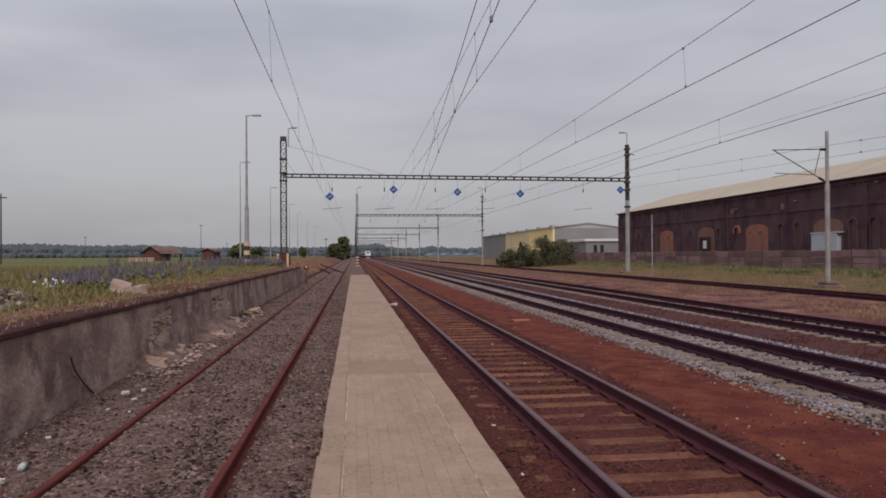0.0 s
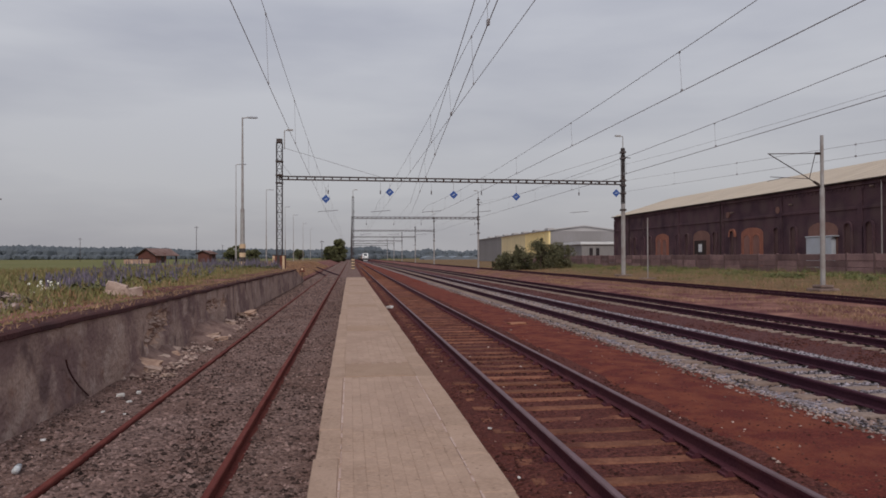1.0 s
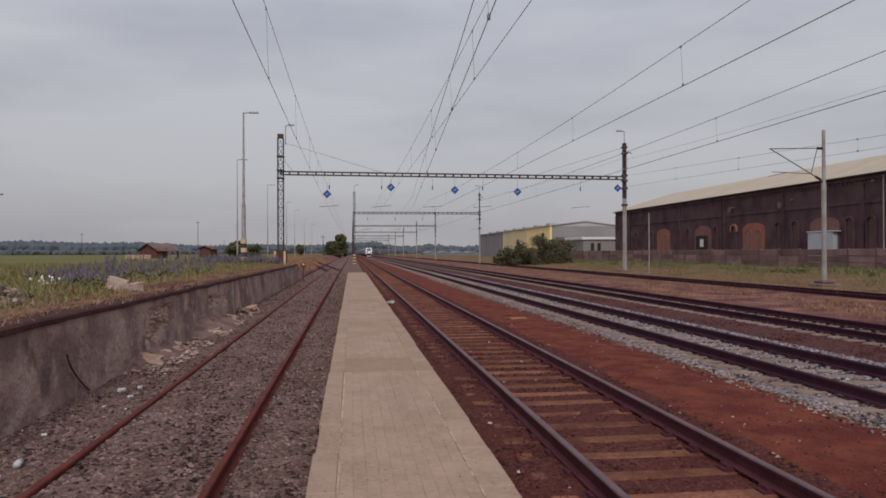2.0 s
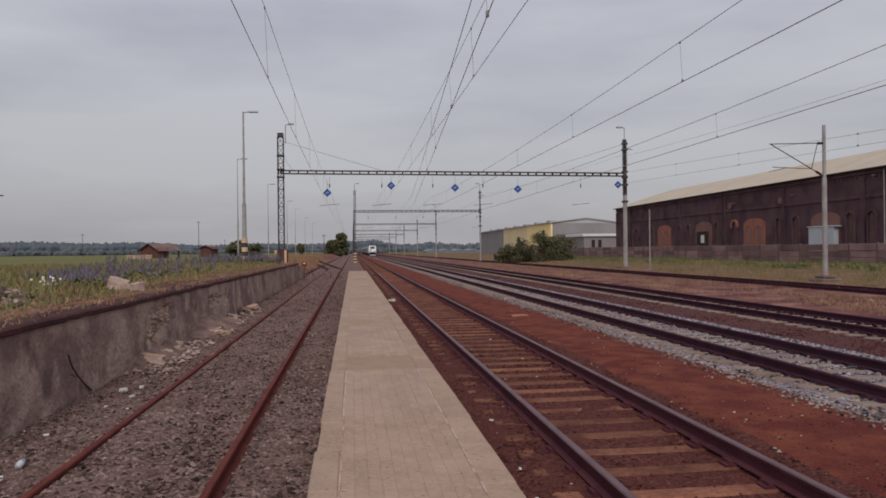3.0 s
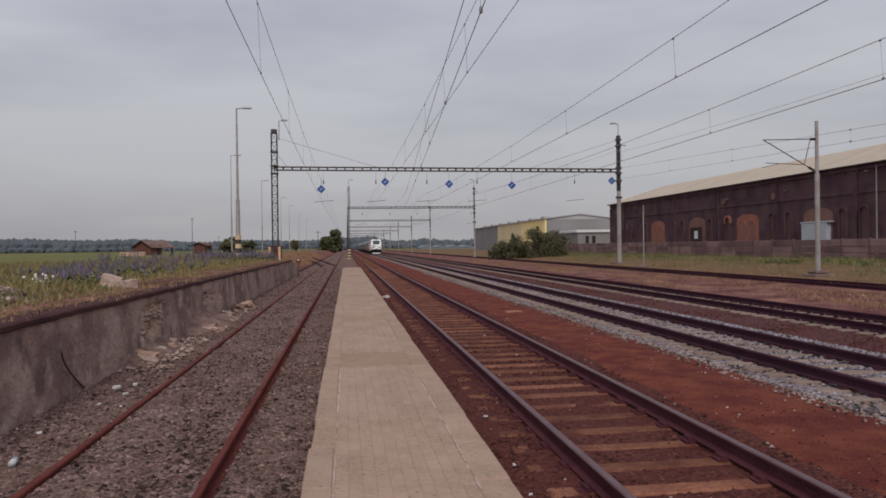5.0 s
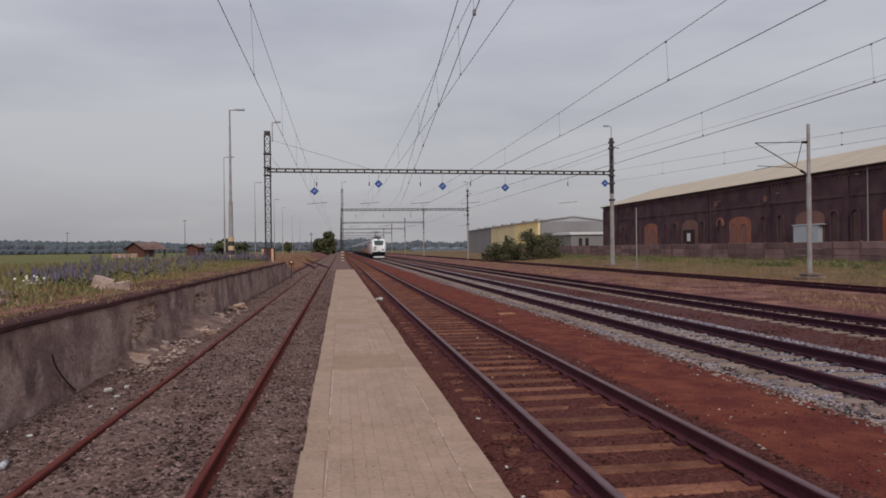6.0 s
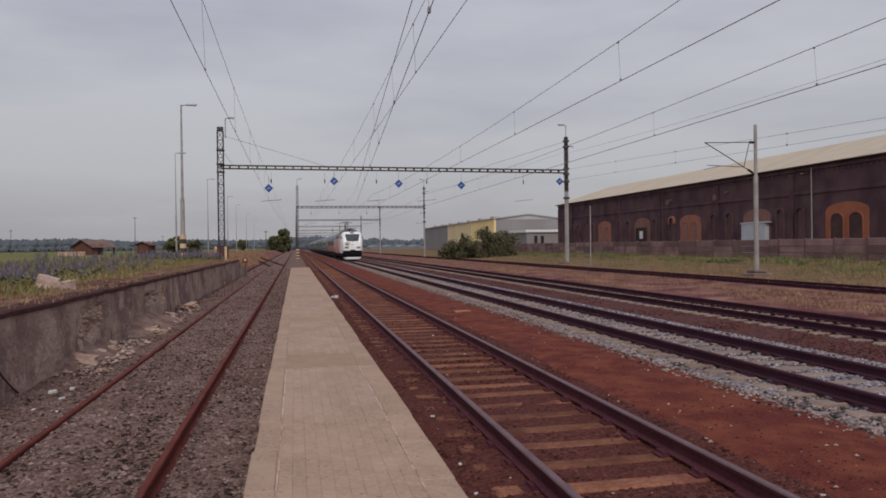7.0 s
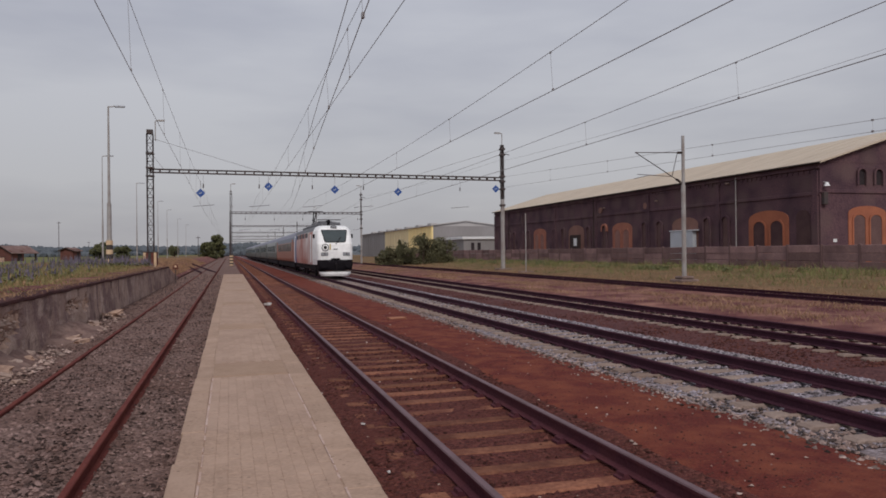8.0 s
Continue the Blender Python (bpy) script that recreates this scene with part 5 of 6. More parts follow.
PAPER = surface("dirty_white_paper", (0.72, 0.70, 0.70), (0.62, 0.6, 0.6), (0.5, 0.47, 0.45), 20, 5, 0.8, bump=0.2)
for i, (x, y, s) in enumerate(((-3.58, 12.15, 0.16), (-3.29, 11.6, 0.10), (-3.36, 12.35, 0.14), (-3.40, 7.55, 0.16), (-3.62, 9.3, 0.08), (-3.45, 10.9, 0.07), (-3.1, 10.7, 0.06), (-2.2, 9.2, 0.08), (-1.9, 6.6, 0.06), (-1.4, 10.6, 0.07),
                               (-2.0, 33.0, 0.14), (-2.2, 36.0, 0.12), (-1.7, 37.5, 0.14), (1.55, 29.0, 0.35), (1.62, 29.6, 0.2), (1.45, 5.7, 0.05), (1.5, 6.5, 0.05), (1.6, 8.4, 0.06), (-1.8, 22.0, 0.12))):
    zz = -0.33 if x < -1 else -0.15
    s *= 0.7
    lump("paper_scrap", x, y, zz + s * 0.12, s, s * 0.6, s * 0.35, PAPER, "crumpled dirty white scrap lying on the stones", "litter", i * 51, seed=60 + i, rough=0.4, group="litter on the stones")
lump("brick_piece", -3.34, 7.25, -0.33, 0.2, 0.13, 0.09, surface("sandy_brick", (0.36, 0.2, 0.12), (0.3, 0.16, 0.1), (0.25, 0.14, 0.09), 30, 5, 0.9, bump=0.4), "orange piece of brick beside the rail", "rubble", 20, seed=90)
bm = bar((0, -0.11, 0.035), (0, 0.06, 0.035), 0.035, 10)
add_bar(bm, (0, 0.06, 0.035), (0, 0.11, 0.035), 0.033, 10, 0.014)
add_bar(bm, (0, 0.11, 0.035), (0, 0.13, 0.035), 0.016, 8)
bottle = part("plastic_bottle", bm, surface("cloudy_plastic", (0.62, 0.64, 0.68), (0.55, 0.57, 0.6), (0.5, 0.5, 0.52), 20, 4, 0.25, bump=0.1), smooth=True)
bottle.matrix_basis = pose(-3.42, 8.15, -0.375, 0, 0, 12)
tagged(bottle, "crushed cloudy plastic bottle on the gravel", "bottle")
lump("flat_stone", 4.84, 21.2, -0.12, 0.5, 0.34, 0.05, surface("ochre_flat_stone", (0.40, 0.21, 0.12), (0.34, 0.17, 0.1), (0.28, 0.13, 0.08), 20, 4, 0.9, bump=0.3), "flat ochre stone in the red dust", "stone", 10, seed=95)


# ---- plants ----
def blade_field(name, xs, ys, zs, hs, material, label, category, width=0.012, lean=0.35, seed=1):
    """Grass: one bent two-piece blade at each spot, in one mesh."""
    rng = np.random.default_rng(seed)
    k = len(xs)
    a = rng.random(k) * 6.283
    w = width * (0.6 + 0.8 * rng.random(k))
    dx, dy = np.cos(a) * w, np.sin(a) * w
    la = rng.random(k) * 6.283
    lx, ly = np.cos(la) * lean * hs * rng.random(k), np.sin(la) * lean * hs * rng.random(k)
    v = np.zeros((k, 5, 3))
    v[:, 0] = np.stack([xs - dx, ys - dy, zs], 1)
    v[:, 1] = np.stack([xs + dx, ys + dy, zs], 1)
    v[:, 2] = np.stack([xs - dx * 0.7 + lx * 0.4, ys - dy * 0.7 + ly * 0.4, zs + hs * 0.6], 1)
    v[:, 3] = np.stack([xs + dx * 0.7 + lx * 0.4, ys + dy * 0.7 + ly * 0.4, zs + hs * 0.6], 1)
    v[:, 4] = np.stack([xs + lx, ys + ly, zs + hs], 1)
    f = []
    base = np.arange(k) * 5
    quads = np.stack([base, base + 1, base + 3, base + 2], 1).tolist()
    tris = np.stack([base + 2, base + 3, base + 4], 1).tolist()
    me = bpy.data.meshes.new(name)
    me.from_pydata(v.reshape(-1, 3), [], quads + tris)
    me.materials.append(material)
    return tagged(new(name, me), label, category, kind="stuff")


def leafy(name, base, grain, stain, vary=0.35):
    return surface(name, base, grain, stain, 8, 0.6, 0.7, bump=0, vary=vary, island=True)


GRASS_GREEN = leafy("verge_grass", (0.135, 0.158, 0.046), (0.195, 0.18, 0.066), (0.092, 0.118, 0.035), 0.4)
GRASS_RAMP = leafy("ramp_grass", (0.175, 0.17, 0.056), (0.25, 0.195, 0.082), (0.12, 0.13, 0.042), 0.35)
GRASS_DRY = leafy("dry_grass", (0.29, 0.168, 0.094), (0.37, 0.226, 0.13), (0.20, 0.112, 0.062), 0.3)
LEAF_DARK = leafy("dark_leaves", (0.100, 0.106, 0.045), (0.142, 0.138, 0.060), (0.070, 0.074, 0.034), 0.5)
LEAF_OLIVE = leafy("olive_leaves", (0.105, 0.102, 0.05), (0.15, 0.135, 0.068), (0.072, 0.072, 0.038), 0.5)
# the far wood's blue-grey is distance haze put into the leaf colour
LEAF_HAZED = leafy("hazed_wood_leaves", (0.084, 0.098, 0.116), (0.092, 0.108, 0.125), (0.074, 0.088, 0.106), 0.12)
LUPIN = leafy("lupin_flowers", (0.105, 0.087, 0.126), (0.135, 0.108, 0.155), (0.10, 0.09, 0.082), 0.45)
LUPIN_STEM = leafy("lupin_leaves", (0.125, 0.14, 0.052), (0.17, 0.17, 0.068), (0.10, 0.105, 0.042))
DAISY = plain("white_petals", (0.78, 0.76, 0.68), 0.7)
BARK = surface("bark", (0.07, 0.052, 0.04), (0.05, 0.037, 0.03), (0.09, 0.07, 0.055), 14, 2, 0.95, bump=0.5)


def grow_grass():
    g = np.random.default_rng(21)

    def ramp_z(x):
        return np.where(x > -4.9, 0.90, 0.86)
    # top of the ramp
    k = 85000
    y = 7 + 52 * g.random(k) ** 1.4
    x = -4.75 - (3 + 20 * np.clip(y / 45, 0.25, 1)) * g.random(k) ** 1.3
    h = (0.05 + 0.29 * g.random(k) ** 1.6) * np.clip((-x - 4.6) / 2.2, 0.22, 1.3)
    dry = g.random(k) < np.clip(0.55 - (-x - 4.7) / 6, 0.15, 0.55)
    for sel, m, nm in ((~dry, GRASS_RAMP, "green grass and weeds on the ramp"), (dry, GRASS_DRY, "dry straw and grass along the ramp edge")):
        blade_field("grass", x[sel], y[sel], ramp_z(x[sel]) - 0.02, h[sel], m, nm, "grass", 0.016, 0.8, 5 + int(sel[0]))
    # weeds hanging over the coping
    k = 2500
    y = 7 + 51.5 * g.random(k)
    x = WALL_X - 0.55 * g.random(k)
    blade_field("grass", x, y, np.full(k, 0.89), 0.03 + 0.11 * g.random(k) ** 2, GRASS_DRY, "short dry grass on the coping", "grass", 0.01, 1.5, 8)
    # the right verge
    k = 125000
    y = 24 + 120 * g.random(k) ** 1.3
    x = 23.6 + 14.6 * g.random(k)
    clump = np.sin(x * 1.9 + 2.1 * np.sin(y * 0.37)) * np.sin(y * 0.83 + 1.7 * np.sin(x * 0.9))
    keep = g.random(k) < 0.40 + 0.6 * clump
    x, y = x[keep], y[keep]
    k = len(x)
    z = -0.15 + np.clip((x - 24) / 14, 0, 1) * 0.6 - 0.05
    tuft = np.clip(np.sin(x * 0.9 + y * 0.31) + np.sin(y * 0.47 - 0.6 * np.sin(x)), 0, 2)
    h = (0.06 + 0.34 * g.random(k) ** 2.2) * np.clip((x - 23) / 4, 0.3, 1) * (1 + np.clip((x - 28) / 8, 0, 1) * (0.25 + 0.55 * tuft))
    patch = np.sin(x * 0.7 + 1.3 * np.sin(y * 0.21)) + np.sin(y * 0.33 + x * 0.2)
    dry = g.random(k) < np.clip(0.62 + 0.22 * patch - (x - 26.5) * 0.06, 0.12, 0.95)
    blade_field("grass", x[~dry], y[~dry], z[~dry], h[~dry], GRASS_GREEN, "tall green grass on the verge before the fence", "grass", 0.013, 1.2, 9)
    blade_field("grass", x[dry], y[dry], z[dry], h[dry] * 0.9, GRASS_DRY, "dry yellow grass on the verge beside the side track", "grass", 0.010, 1.3, 10)
    # straw between the third and the side track
    k = 110000
    y = 12 + 100 * g.random(k) ** 1.4
    x = 15.2 + 8.6 * g.random(k)
    wisp = np.sin(y * 0.35 + 1.4 * np.sin(x * 1.3)) + np.sin(x * 2.1 + 0.2 * y) + 0.35 * (x - 18.5)
    keep = (np.abs(x - EX + 0.75) > 0.12) & (np.abs(x - EX - 0.75) > 0.12) & (g.random(k) < np.clip(0.32 + 0.38 * wisp, 0.04, 1))
    x, y = x[keep], y[keep]
    blade_field("grass", x, y, np.full(len(x), -0.24), 0.09 + 0.12 * g.random(len(x)) ** 2, GRASS_DRY, "sparse straw between the tracks", "grass", 0.010, 1.6, 11)
    k = 22000
    y = 22 + 110 * g.random(k) ** 1.3
    x = 23.0 + 3.4 * g.random(k) ** 1.4
    blade_field("grass", x, y, np.full(k, -0.2), 0.10 + 0.16 * g.random(k) ** 2, GRASS_DRY, "straw along the far side of the side track", "grass", 0.013, 1.4, 14)
    # where the siding runs out
    k = 26000
    y = 59 + 110 * g.random(k) ** 1.3
    x = -16 + 11.2 * g.random(k)
    z = np.array([ground_z(a, b) for a, b in zip(x, y)])
    blade_field("grass", x, y, z - 0.03, 0.06 + 0.2 * g.random(k) ** 1.5, GRASS_DRY, "dry grass beyond the end of the ramp", "grass", 0.04, 0.6, 12)


grow_grass()


def lupins():
    g = random.Random(17)
    bm, st = bmesh.new(), bmesh.new()
    spots = []
    for _ in range(620):
        y = g.uniform(25, 64)
        xx = -(5.0 + y * g.uniform(0.05, 0.235))
        spots.append((xx, y))
    for _ in range(340):
        spots.append((g.uniform(-12, -5.8), g.uniform(57, 67.5)))
    for _ in range(120):
        y = g.uniform(20.5, 27)
        spots.append((-(y * g.uniform(0.295, 0.385)), y))
    for x, y in spots:
        h = g.uniform(0.22, 0.58) if y < 57 else g.uniform(0.5, 1.05)
        if y < 27:
            h *= g.uniform(0.9, 1.35)
        z0 = ground_z(x, y) - 0.04
        lx, ly = g.uniform(-0.08, 0.08), g.uniform(-0.08, 0.08)
        add_bar(st, (x, y, z0), (x + lx * 0.6, y + ly * 0.6, z0 + h * 0.6), 0.012, 3)
        a = Vector((x + lx * 0.5, y + ly * 0.5, z0 + h * 0.5))
        b = Vector((x + lx, y + ly, z0 + h))
        r = g.uniform(0.032, 0.056)
        n = 3
        for i in range(n):
            p, q = a.lerp(b, i / n), a.lerp(b, (i + 1) / n)
            add_bar(bm, p, q, r * (1 - 0.25 * i) , 5, r * (0.7 - 0.28 * i) if i < n - 1 else 0.006)
        for i in range(7):
            an = g.uniform(0, 6.283)
            L = g.uniform(0.14, 0.26)
            zz = z0 + h * g.uniform(0.12, 0.45)
            c = Vector((x, y, zz))
            d = Vector((math.cos(an), math.sin(an), g.uniform(0.1, 0.7))) * L
            s = Vector((-math.sin(an), math.cos(an), 0)) * 0.045
            vs = [st.verts.new(c), st.verts.new(c + d * 0.6 + s), st.verts.new(c + d), st.verts.new(c + d * 0.6 - s)]
            st.faces.new(vs)
    tagged(part("lupin_flowers", bm, LUPIN), "patch of purple lupin spikes on the ramp", "flowers", kind="stuff")
    tagged(part("lupin_leaves", st, LUPIN_STEM), "green lupin stems and leaves on the ramp", "plants", kind="stuff")


lupins()


def daisies():
    g = random.Random(5)
    d = thing("daisy_clump", None, "clump of white daisies among the weeds", "flowers")
    bm, st = bmesh.new(), bmesh.new()
    for _ in range(24):
        x, y = -8.18 + g.gauss(0, 0.19), 21.0 + g.gauss(0, 0.3)
        h = g.uniform(0.08, 0.36)
        add_bar(st, (x, y, 0.85), (x, y, 0.85 + h), 0.008, 3)
        add_bar(bm, (x, y, 0.85 + h), (x + g.uniform(-0.02, 0.02), y - 0.015, 0.87 + h), 0.042, 8, 0.03)
    tagged(part("blossoms", bm, DAISY, d), kind="stuff")
    tagged(part("stems", st, LUPIN_STEM, d), kind="stuff")


daisies()


def leaf_cloud(clumps, per, size, seed):
    """Small folded leaf sprays scattered over clumps (centre, radius), denser at the rim."""
    rng = np.random.default_rng(seed)
    vs, n = [], 0
    for (cx, cy, cz), (rx, ry, rz) in clumps:
        d = rng.normal(0, 1, (per, 3))
        d /= np.linalg.norm(d, axis=1)[:, None]
        d *= (0.55 + 0.55 * rng.random((per, 1)))
        c = np.array((cx, cy, cz)) + d * np.array((rx, ry, rz))
        u = rng.normal(0, 1, (per, 3)); u /= np.linalg.norm(u, axis=1)[:, None]
        w = np.cross(u, rng.normal(0, 1, (per, 3))); w /= np.linalg.norm(w, axis=1)[:, None]
        s = size * (0.5 + rng.random((per, 1)))
        vs.append(np.stack([c - u * s, c + w * s * 0.5, c + u * s, c - w * s * 0.5], 1))
    v = np.concatenate(vs)
    k = len(v)
    faces = (np.arange(4)[None] + 4 * np.arange(k)[:, None]).tolist()
    return v.reshape(-1, 3), faces


def tree(name, x, y, z0, height, width, label, category, seed, material=LEAF_DARK, trunk=0.28, clumps=26, per=260, leaf=0.16, low=0.22, group="", shoots=0):
    g = random.Random(seed)
    t = thing(name, None, label, category, group)
    bm = bmesh.new()
    top = z0 + height * 0.6
    add_bar(bm, (x, y, z0 - 0.2), (x + 0.1, y, z0 + height * 0.3), trunk, 8, trunk * 0.7)
    add_bar(bm, (x + 0.1, y, z0 + height * 0.3), (x, y, top), trunk * 0.7, 7, trunk * 0.25)
    cl = []
    for i in range(clumps):
        an, u = g.uniform(0, 6.283), g.random()
        zz = z0 + height * (low + (0.92 - low) * u)
        spread = width * 0.5 * math.sqrt(max(0.05, 1 - ((u - 0.38) / 0.66) ** 2)) * g.uniform(0.35, 0.95)
        c = (x + math.cos(an) * spread, y + math.sin(an) * spread, zz)
        r = width * g.uniform(0.10, 0.19)
        cl.append((c, (r, r, r * g.uniform(0.55, 0.85))))
        add_bar(bm, (x, y, z0 + height * (0.15 + 0.4 * u)), c, trunk * 0.22, 5, trunk * 0.06)
    # upright shoots that break the outline
    for i in range(shoots):
        an, q = g.uniform(0, 6.283), math.sqrt(g.random())
        px, py = x + math.cos(an) * q * width * 0.36, y + math.sin(an) * q * width * 0.36
        tip = z0 + height * (1.0 - 0.72 * q * q) * g.uniform(0.68, 1.12)
        base, k = z0 + 0.1, 0
        lean = 0.30 * math.cos(an) * q + g.uniform(-0.12, 0.12)
        add_bar(bm, (px, py, base), (px + lean * 3, py, tip), 0.03, 4, 0.008)
        while base < tip:
            u = (base - z0) / (tip - z0)
            r = (0.44 - 0.26 * u) * g.uniform(0.6, 1.2)
            cl.append(((px + lean * 3 * u + g.uniform(-0.15, 0.15), py, base), (r, r, r * 1.25)))
            base += r * g.uniform(1.0, 1.8)
    part("trunk", bm, BARK, t)
    v, f = leaf_cloud(cl, per, leaf, seed)
    me = bpy.data.meshes.new("crown")
    me.from_pydata(v, [], f)
    me.materials.append(material)
    cr = new("crown", me)
    cr.parent = t
    tagged(cr, kind="stuff")
    return t


tree("tree", -4.7, 300, 0.0, 9.3, 6.4, "round dark green tree beside the line", "tree", 3, clumps=60, per=340, leaf=0.36, low=0.08)
tree("tree", -8.0, 303, 0.0, 6.6, 5.8, "lower dark green tree beside the line", "tree", 4, clumps=44, per=280, leaf=0.36, low=0.06)
for i, (x, y, h, w) in enumerate(((-30.5, 200, 4.6, 5.2), (-26.5, 205, 3.4, 4.6), (-33.5, 260, 4, 6), (-20, 300, 4.5, 6))):
    tree("bush", x, y, 0.5, h, w, "dark green bush at the field edge", "bush", 30 + i, clumps=20, per=150, leaf=0.25, low=0.1, group="bushes at the field edge")
for i, (x, y, h, w) in enumerate(((23.6, 105, 3.5, 4.4), (27.2, 104, 4.3, 4.4), (30.9, 106, 4.1, 4.6), (25.4, 108, 2.6, 3.6), (29.1, 105, 3.7, 4.2), (22.4, 106, 2.4, 2.8))):
    tree("bush", x, y, -0.05, h, w, "dark green bush of upright shoots beside the side track", "bush", 50 + i, clumps=30, per=80, leaf=0.11, low=0.10, group="bushes beside the side track", shoots=13, material=LEAF_OLIVE)


def verge_weeds():
    """Dark low weeds in clumps along the foot of the fence."""
    g = random.Random(9)
    clumps = []
    for i in range(80):
        y = g.uniform(38, 118)
        x, r = g.uniform(32.0, 37.5), g.uniform(0.12, 0.36)
        for _ in range(3):
            clumps.append(((x + g.uniform(-r, r), y + g.uniform(-r, r) * 1.6, 0.15 + (x - 31) / 14 * 0.5 + r * 0.4), (r, r * 1.3, r * 0.8)))
    v, f = leaf_cloud(clumps, 70, 0.06, 5)
    me = bpy.data.meshes.new("verge_weeds")
    me.from_pydata(v, [], f)
    me.materials.append(LUPIN_STEM)
    tagged(new("verge_weeds", me), "dark green weeds in clumps before the fence", "weeds", kind="stuff")


verge_weeds()


def glasshouses():
    """Low pale roofs far off beside the line."""
    h = thing("glasshouse", None, "low pale blue glasshouses far beyond the tracks", "glasshouse")
    for i in range(4):
        x0 = 42.0 + i * 8.0
        part("wall", box(x0, x0 + 7.8, 420, 450, -0.1, 1.4), HALL_GLASS, h)
        part("roof", sweep([(x0 - 0.1, 1.38), (x0 + 3.9, 2.5), (x0 + 7.9, 1.38)], [419.8, 450.2]), HALL_GLASS, h)


HALL_GLASS = surface("pale_blue_glass_sheet", (0.17, 0.20, 0.24), (0.20, 0.23, 0.27), (0.15, 0.175, 0.20), 2, 0.2, 0.7, bump=0)
glasshouses()


def far_wood():
    """The wooded skyline: many uneven crowns in one mesh."""
    g = np.random.default_rng(77)
    vs, fs, base = [], [], 0
    ico = bmesh.new()
    bmesh.ops.create_icosphere(ico, subdivisions=1, radius=1.0)
    iv = np.array([v.co[:] for v in ico.verts])
    ift = np.array([[v.index for v in f.verts] for f in ico.faces])
    ico.free()

    def crown(x, y, r, h):
        nonlocal base
        v = iv * (0.8 + 0.4 * g.random((len(iv), 1)))
        vs.append(v * np.array((r, r, h * 0.62)) + np.array((x, y, h * 0.38)))
        fs.append(ift + base)
        base += len(iv)
    for row in range(4):
        for _ in range(900):
            x = g.uniform(-1050, 40)
            y = 980 + row * 30 + g.uniform(-15, 15) + 0.05 * x
            tall = 14.6 + 2.2 * math.sin(x * 0.012) + 1.2 * math.sin(x * 0.045 + 1)
            crown(x, y, g.uniform(5, 10), tall * g.uniform(0.86, 1.0))
    for _ in range(700):
        x = g.uniform(-1050, 620)
        crown(x, 960 + 0.05 * min(x, 0) + g.uniform(-8, 8), g.uniform(4, 7), g.uniform(4.5, 7.5))
    for row in range(3):
        for _ in range(300):
            x = g.uniform(20, 620)
            y = 1150 + row * 40 + g.uniform(-20, 20)
            tall = 15.0 + 2.5 * math.sin(x * 0.018 + 2) + 1.4 * math.sin(x * 0.06)
            crown(x, y, g.uniform(4, 8), tall * g.uniform(0.75, 1.08))
    for _ in range(60):
        crown(g.uniform(-8, 60), g.uniform(640, 720), g.uniform(2, 3.5), g.uniform(3.0, 6.5))
    me = bpy.data.meshes.new("far_wood")
    me.from_pydata(np.concatenate(vs), [], np.concatenate(fs).tolist())
    # haze of the distance is painted into this material
    me.materials.append(LEAF_HAZED)
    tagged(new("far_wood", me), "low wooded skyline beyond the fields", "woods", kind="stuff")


far_wood()
# ---- train ----
LOCO_WHITE = plain("white_locomotive_paint", (0.90, 0.90, 0.91), 0.3)
PLOUGH_GREY = plain("pale_grey_plough_paint", (0.74, 0.73, 0.74), 0.5)
COACH_ROOF = plain("violet_grey_coach_roof", (0.21, 0.215, 0.275), 0.6)
EMBLEM_GOLD = plain("gold_emblem_paint", (0.55, 0.42, 0.16), 0.4)
LAMP_BEZEL = plain("dark_lamp_bezel", (0.10, 0.10, 0.11), 0.4)
LOCO_RED = surface("orange_red_livery", (0.50, 0.13, 0.085), (0.44, 0.11, 0.075), (0.78, 0.66, 0.64), 1.2, 0.30, 0.4, bump=0, moving=True, stain_amount=1.0)
LOCO_BLUE = plain("blue_livery", (0.035, 0.09, 0.30), 0.4)
LOCO_ROOF = plain("grey_roof_paint", (0.135, 0.135, 0.15), 0.6)
UNDER = plain("dark_underframe", (0.022, 0.018, 0.021), 0.9)
BUMPER = plain("black_bumper_plastic", (0.012, 0.010, 0.013), 0.9)
TRAIN_GLASS = plain("tinted_train_glass", (0.06, 0.075, 0.08), 0.08)
LAMP_LENS = plain("clear_lamp_lens", (0.30, 0.31, 0.33), 0.15)
COACH_RED = plain("orange_coach_band", (0.33, 0.105, 0.062), 0.4)
COACH_BLUE = plain("blue_grey_coach_paint", (0.10, 0.125, 0.19), 0.4)
COACH_SILVER = plain("pale_grey_coach_paint", (0.26, 0.28, 0.28), 0.4)
COACH_GREEN = plain("green_grey_coach_paint", (0.072, 0.086, 0.08), 0.4)


def slices_body(levels, cuts, length, corner, nose=1.0):
    """A body built of level slices (z, front y, half width): rounded front corners, straight sides cut at the given lengths; nose: the front's width beside the sides'."""
    bm = bmesh.new()
    rings = []
    for z, y0, w in levels:
        ring = []
        r = min(corner, w * 0.9)
        for i in range(5):
            a = math.pi / 2 * i / 4
            ring.append((-w * nose + r - r * math.sin(a), y0 + r - r * math.cos(a)))
        left = [(-w, max(y0 + r + 0.02, c)) for c in cuts]
        ring = ring + left + [(-w, length - 0.3), (-w + 0.3, length)]
        ring = ring + [(-x, y) for x, y in reversed(ring)]
        rings.append([bm.verts.new((x, y, z)) for x, y in ring])
    k = len(rings[0])
    for a, b in zip(rings, rings[1:]):
        for i in range(k):
            bm.faces.new((a[i], a[(i + 1) % k], b[(i + 1) % k], b[i]))
    bm.faces.new(rings[0][::-1])
    bm.faces.new(rings[-1])
    bmesh.ops.recalc_face_normals(bm, faces=bm.faces[:])
    return bm


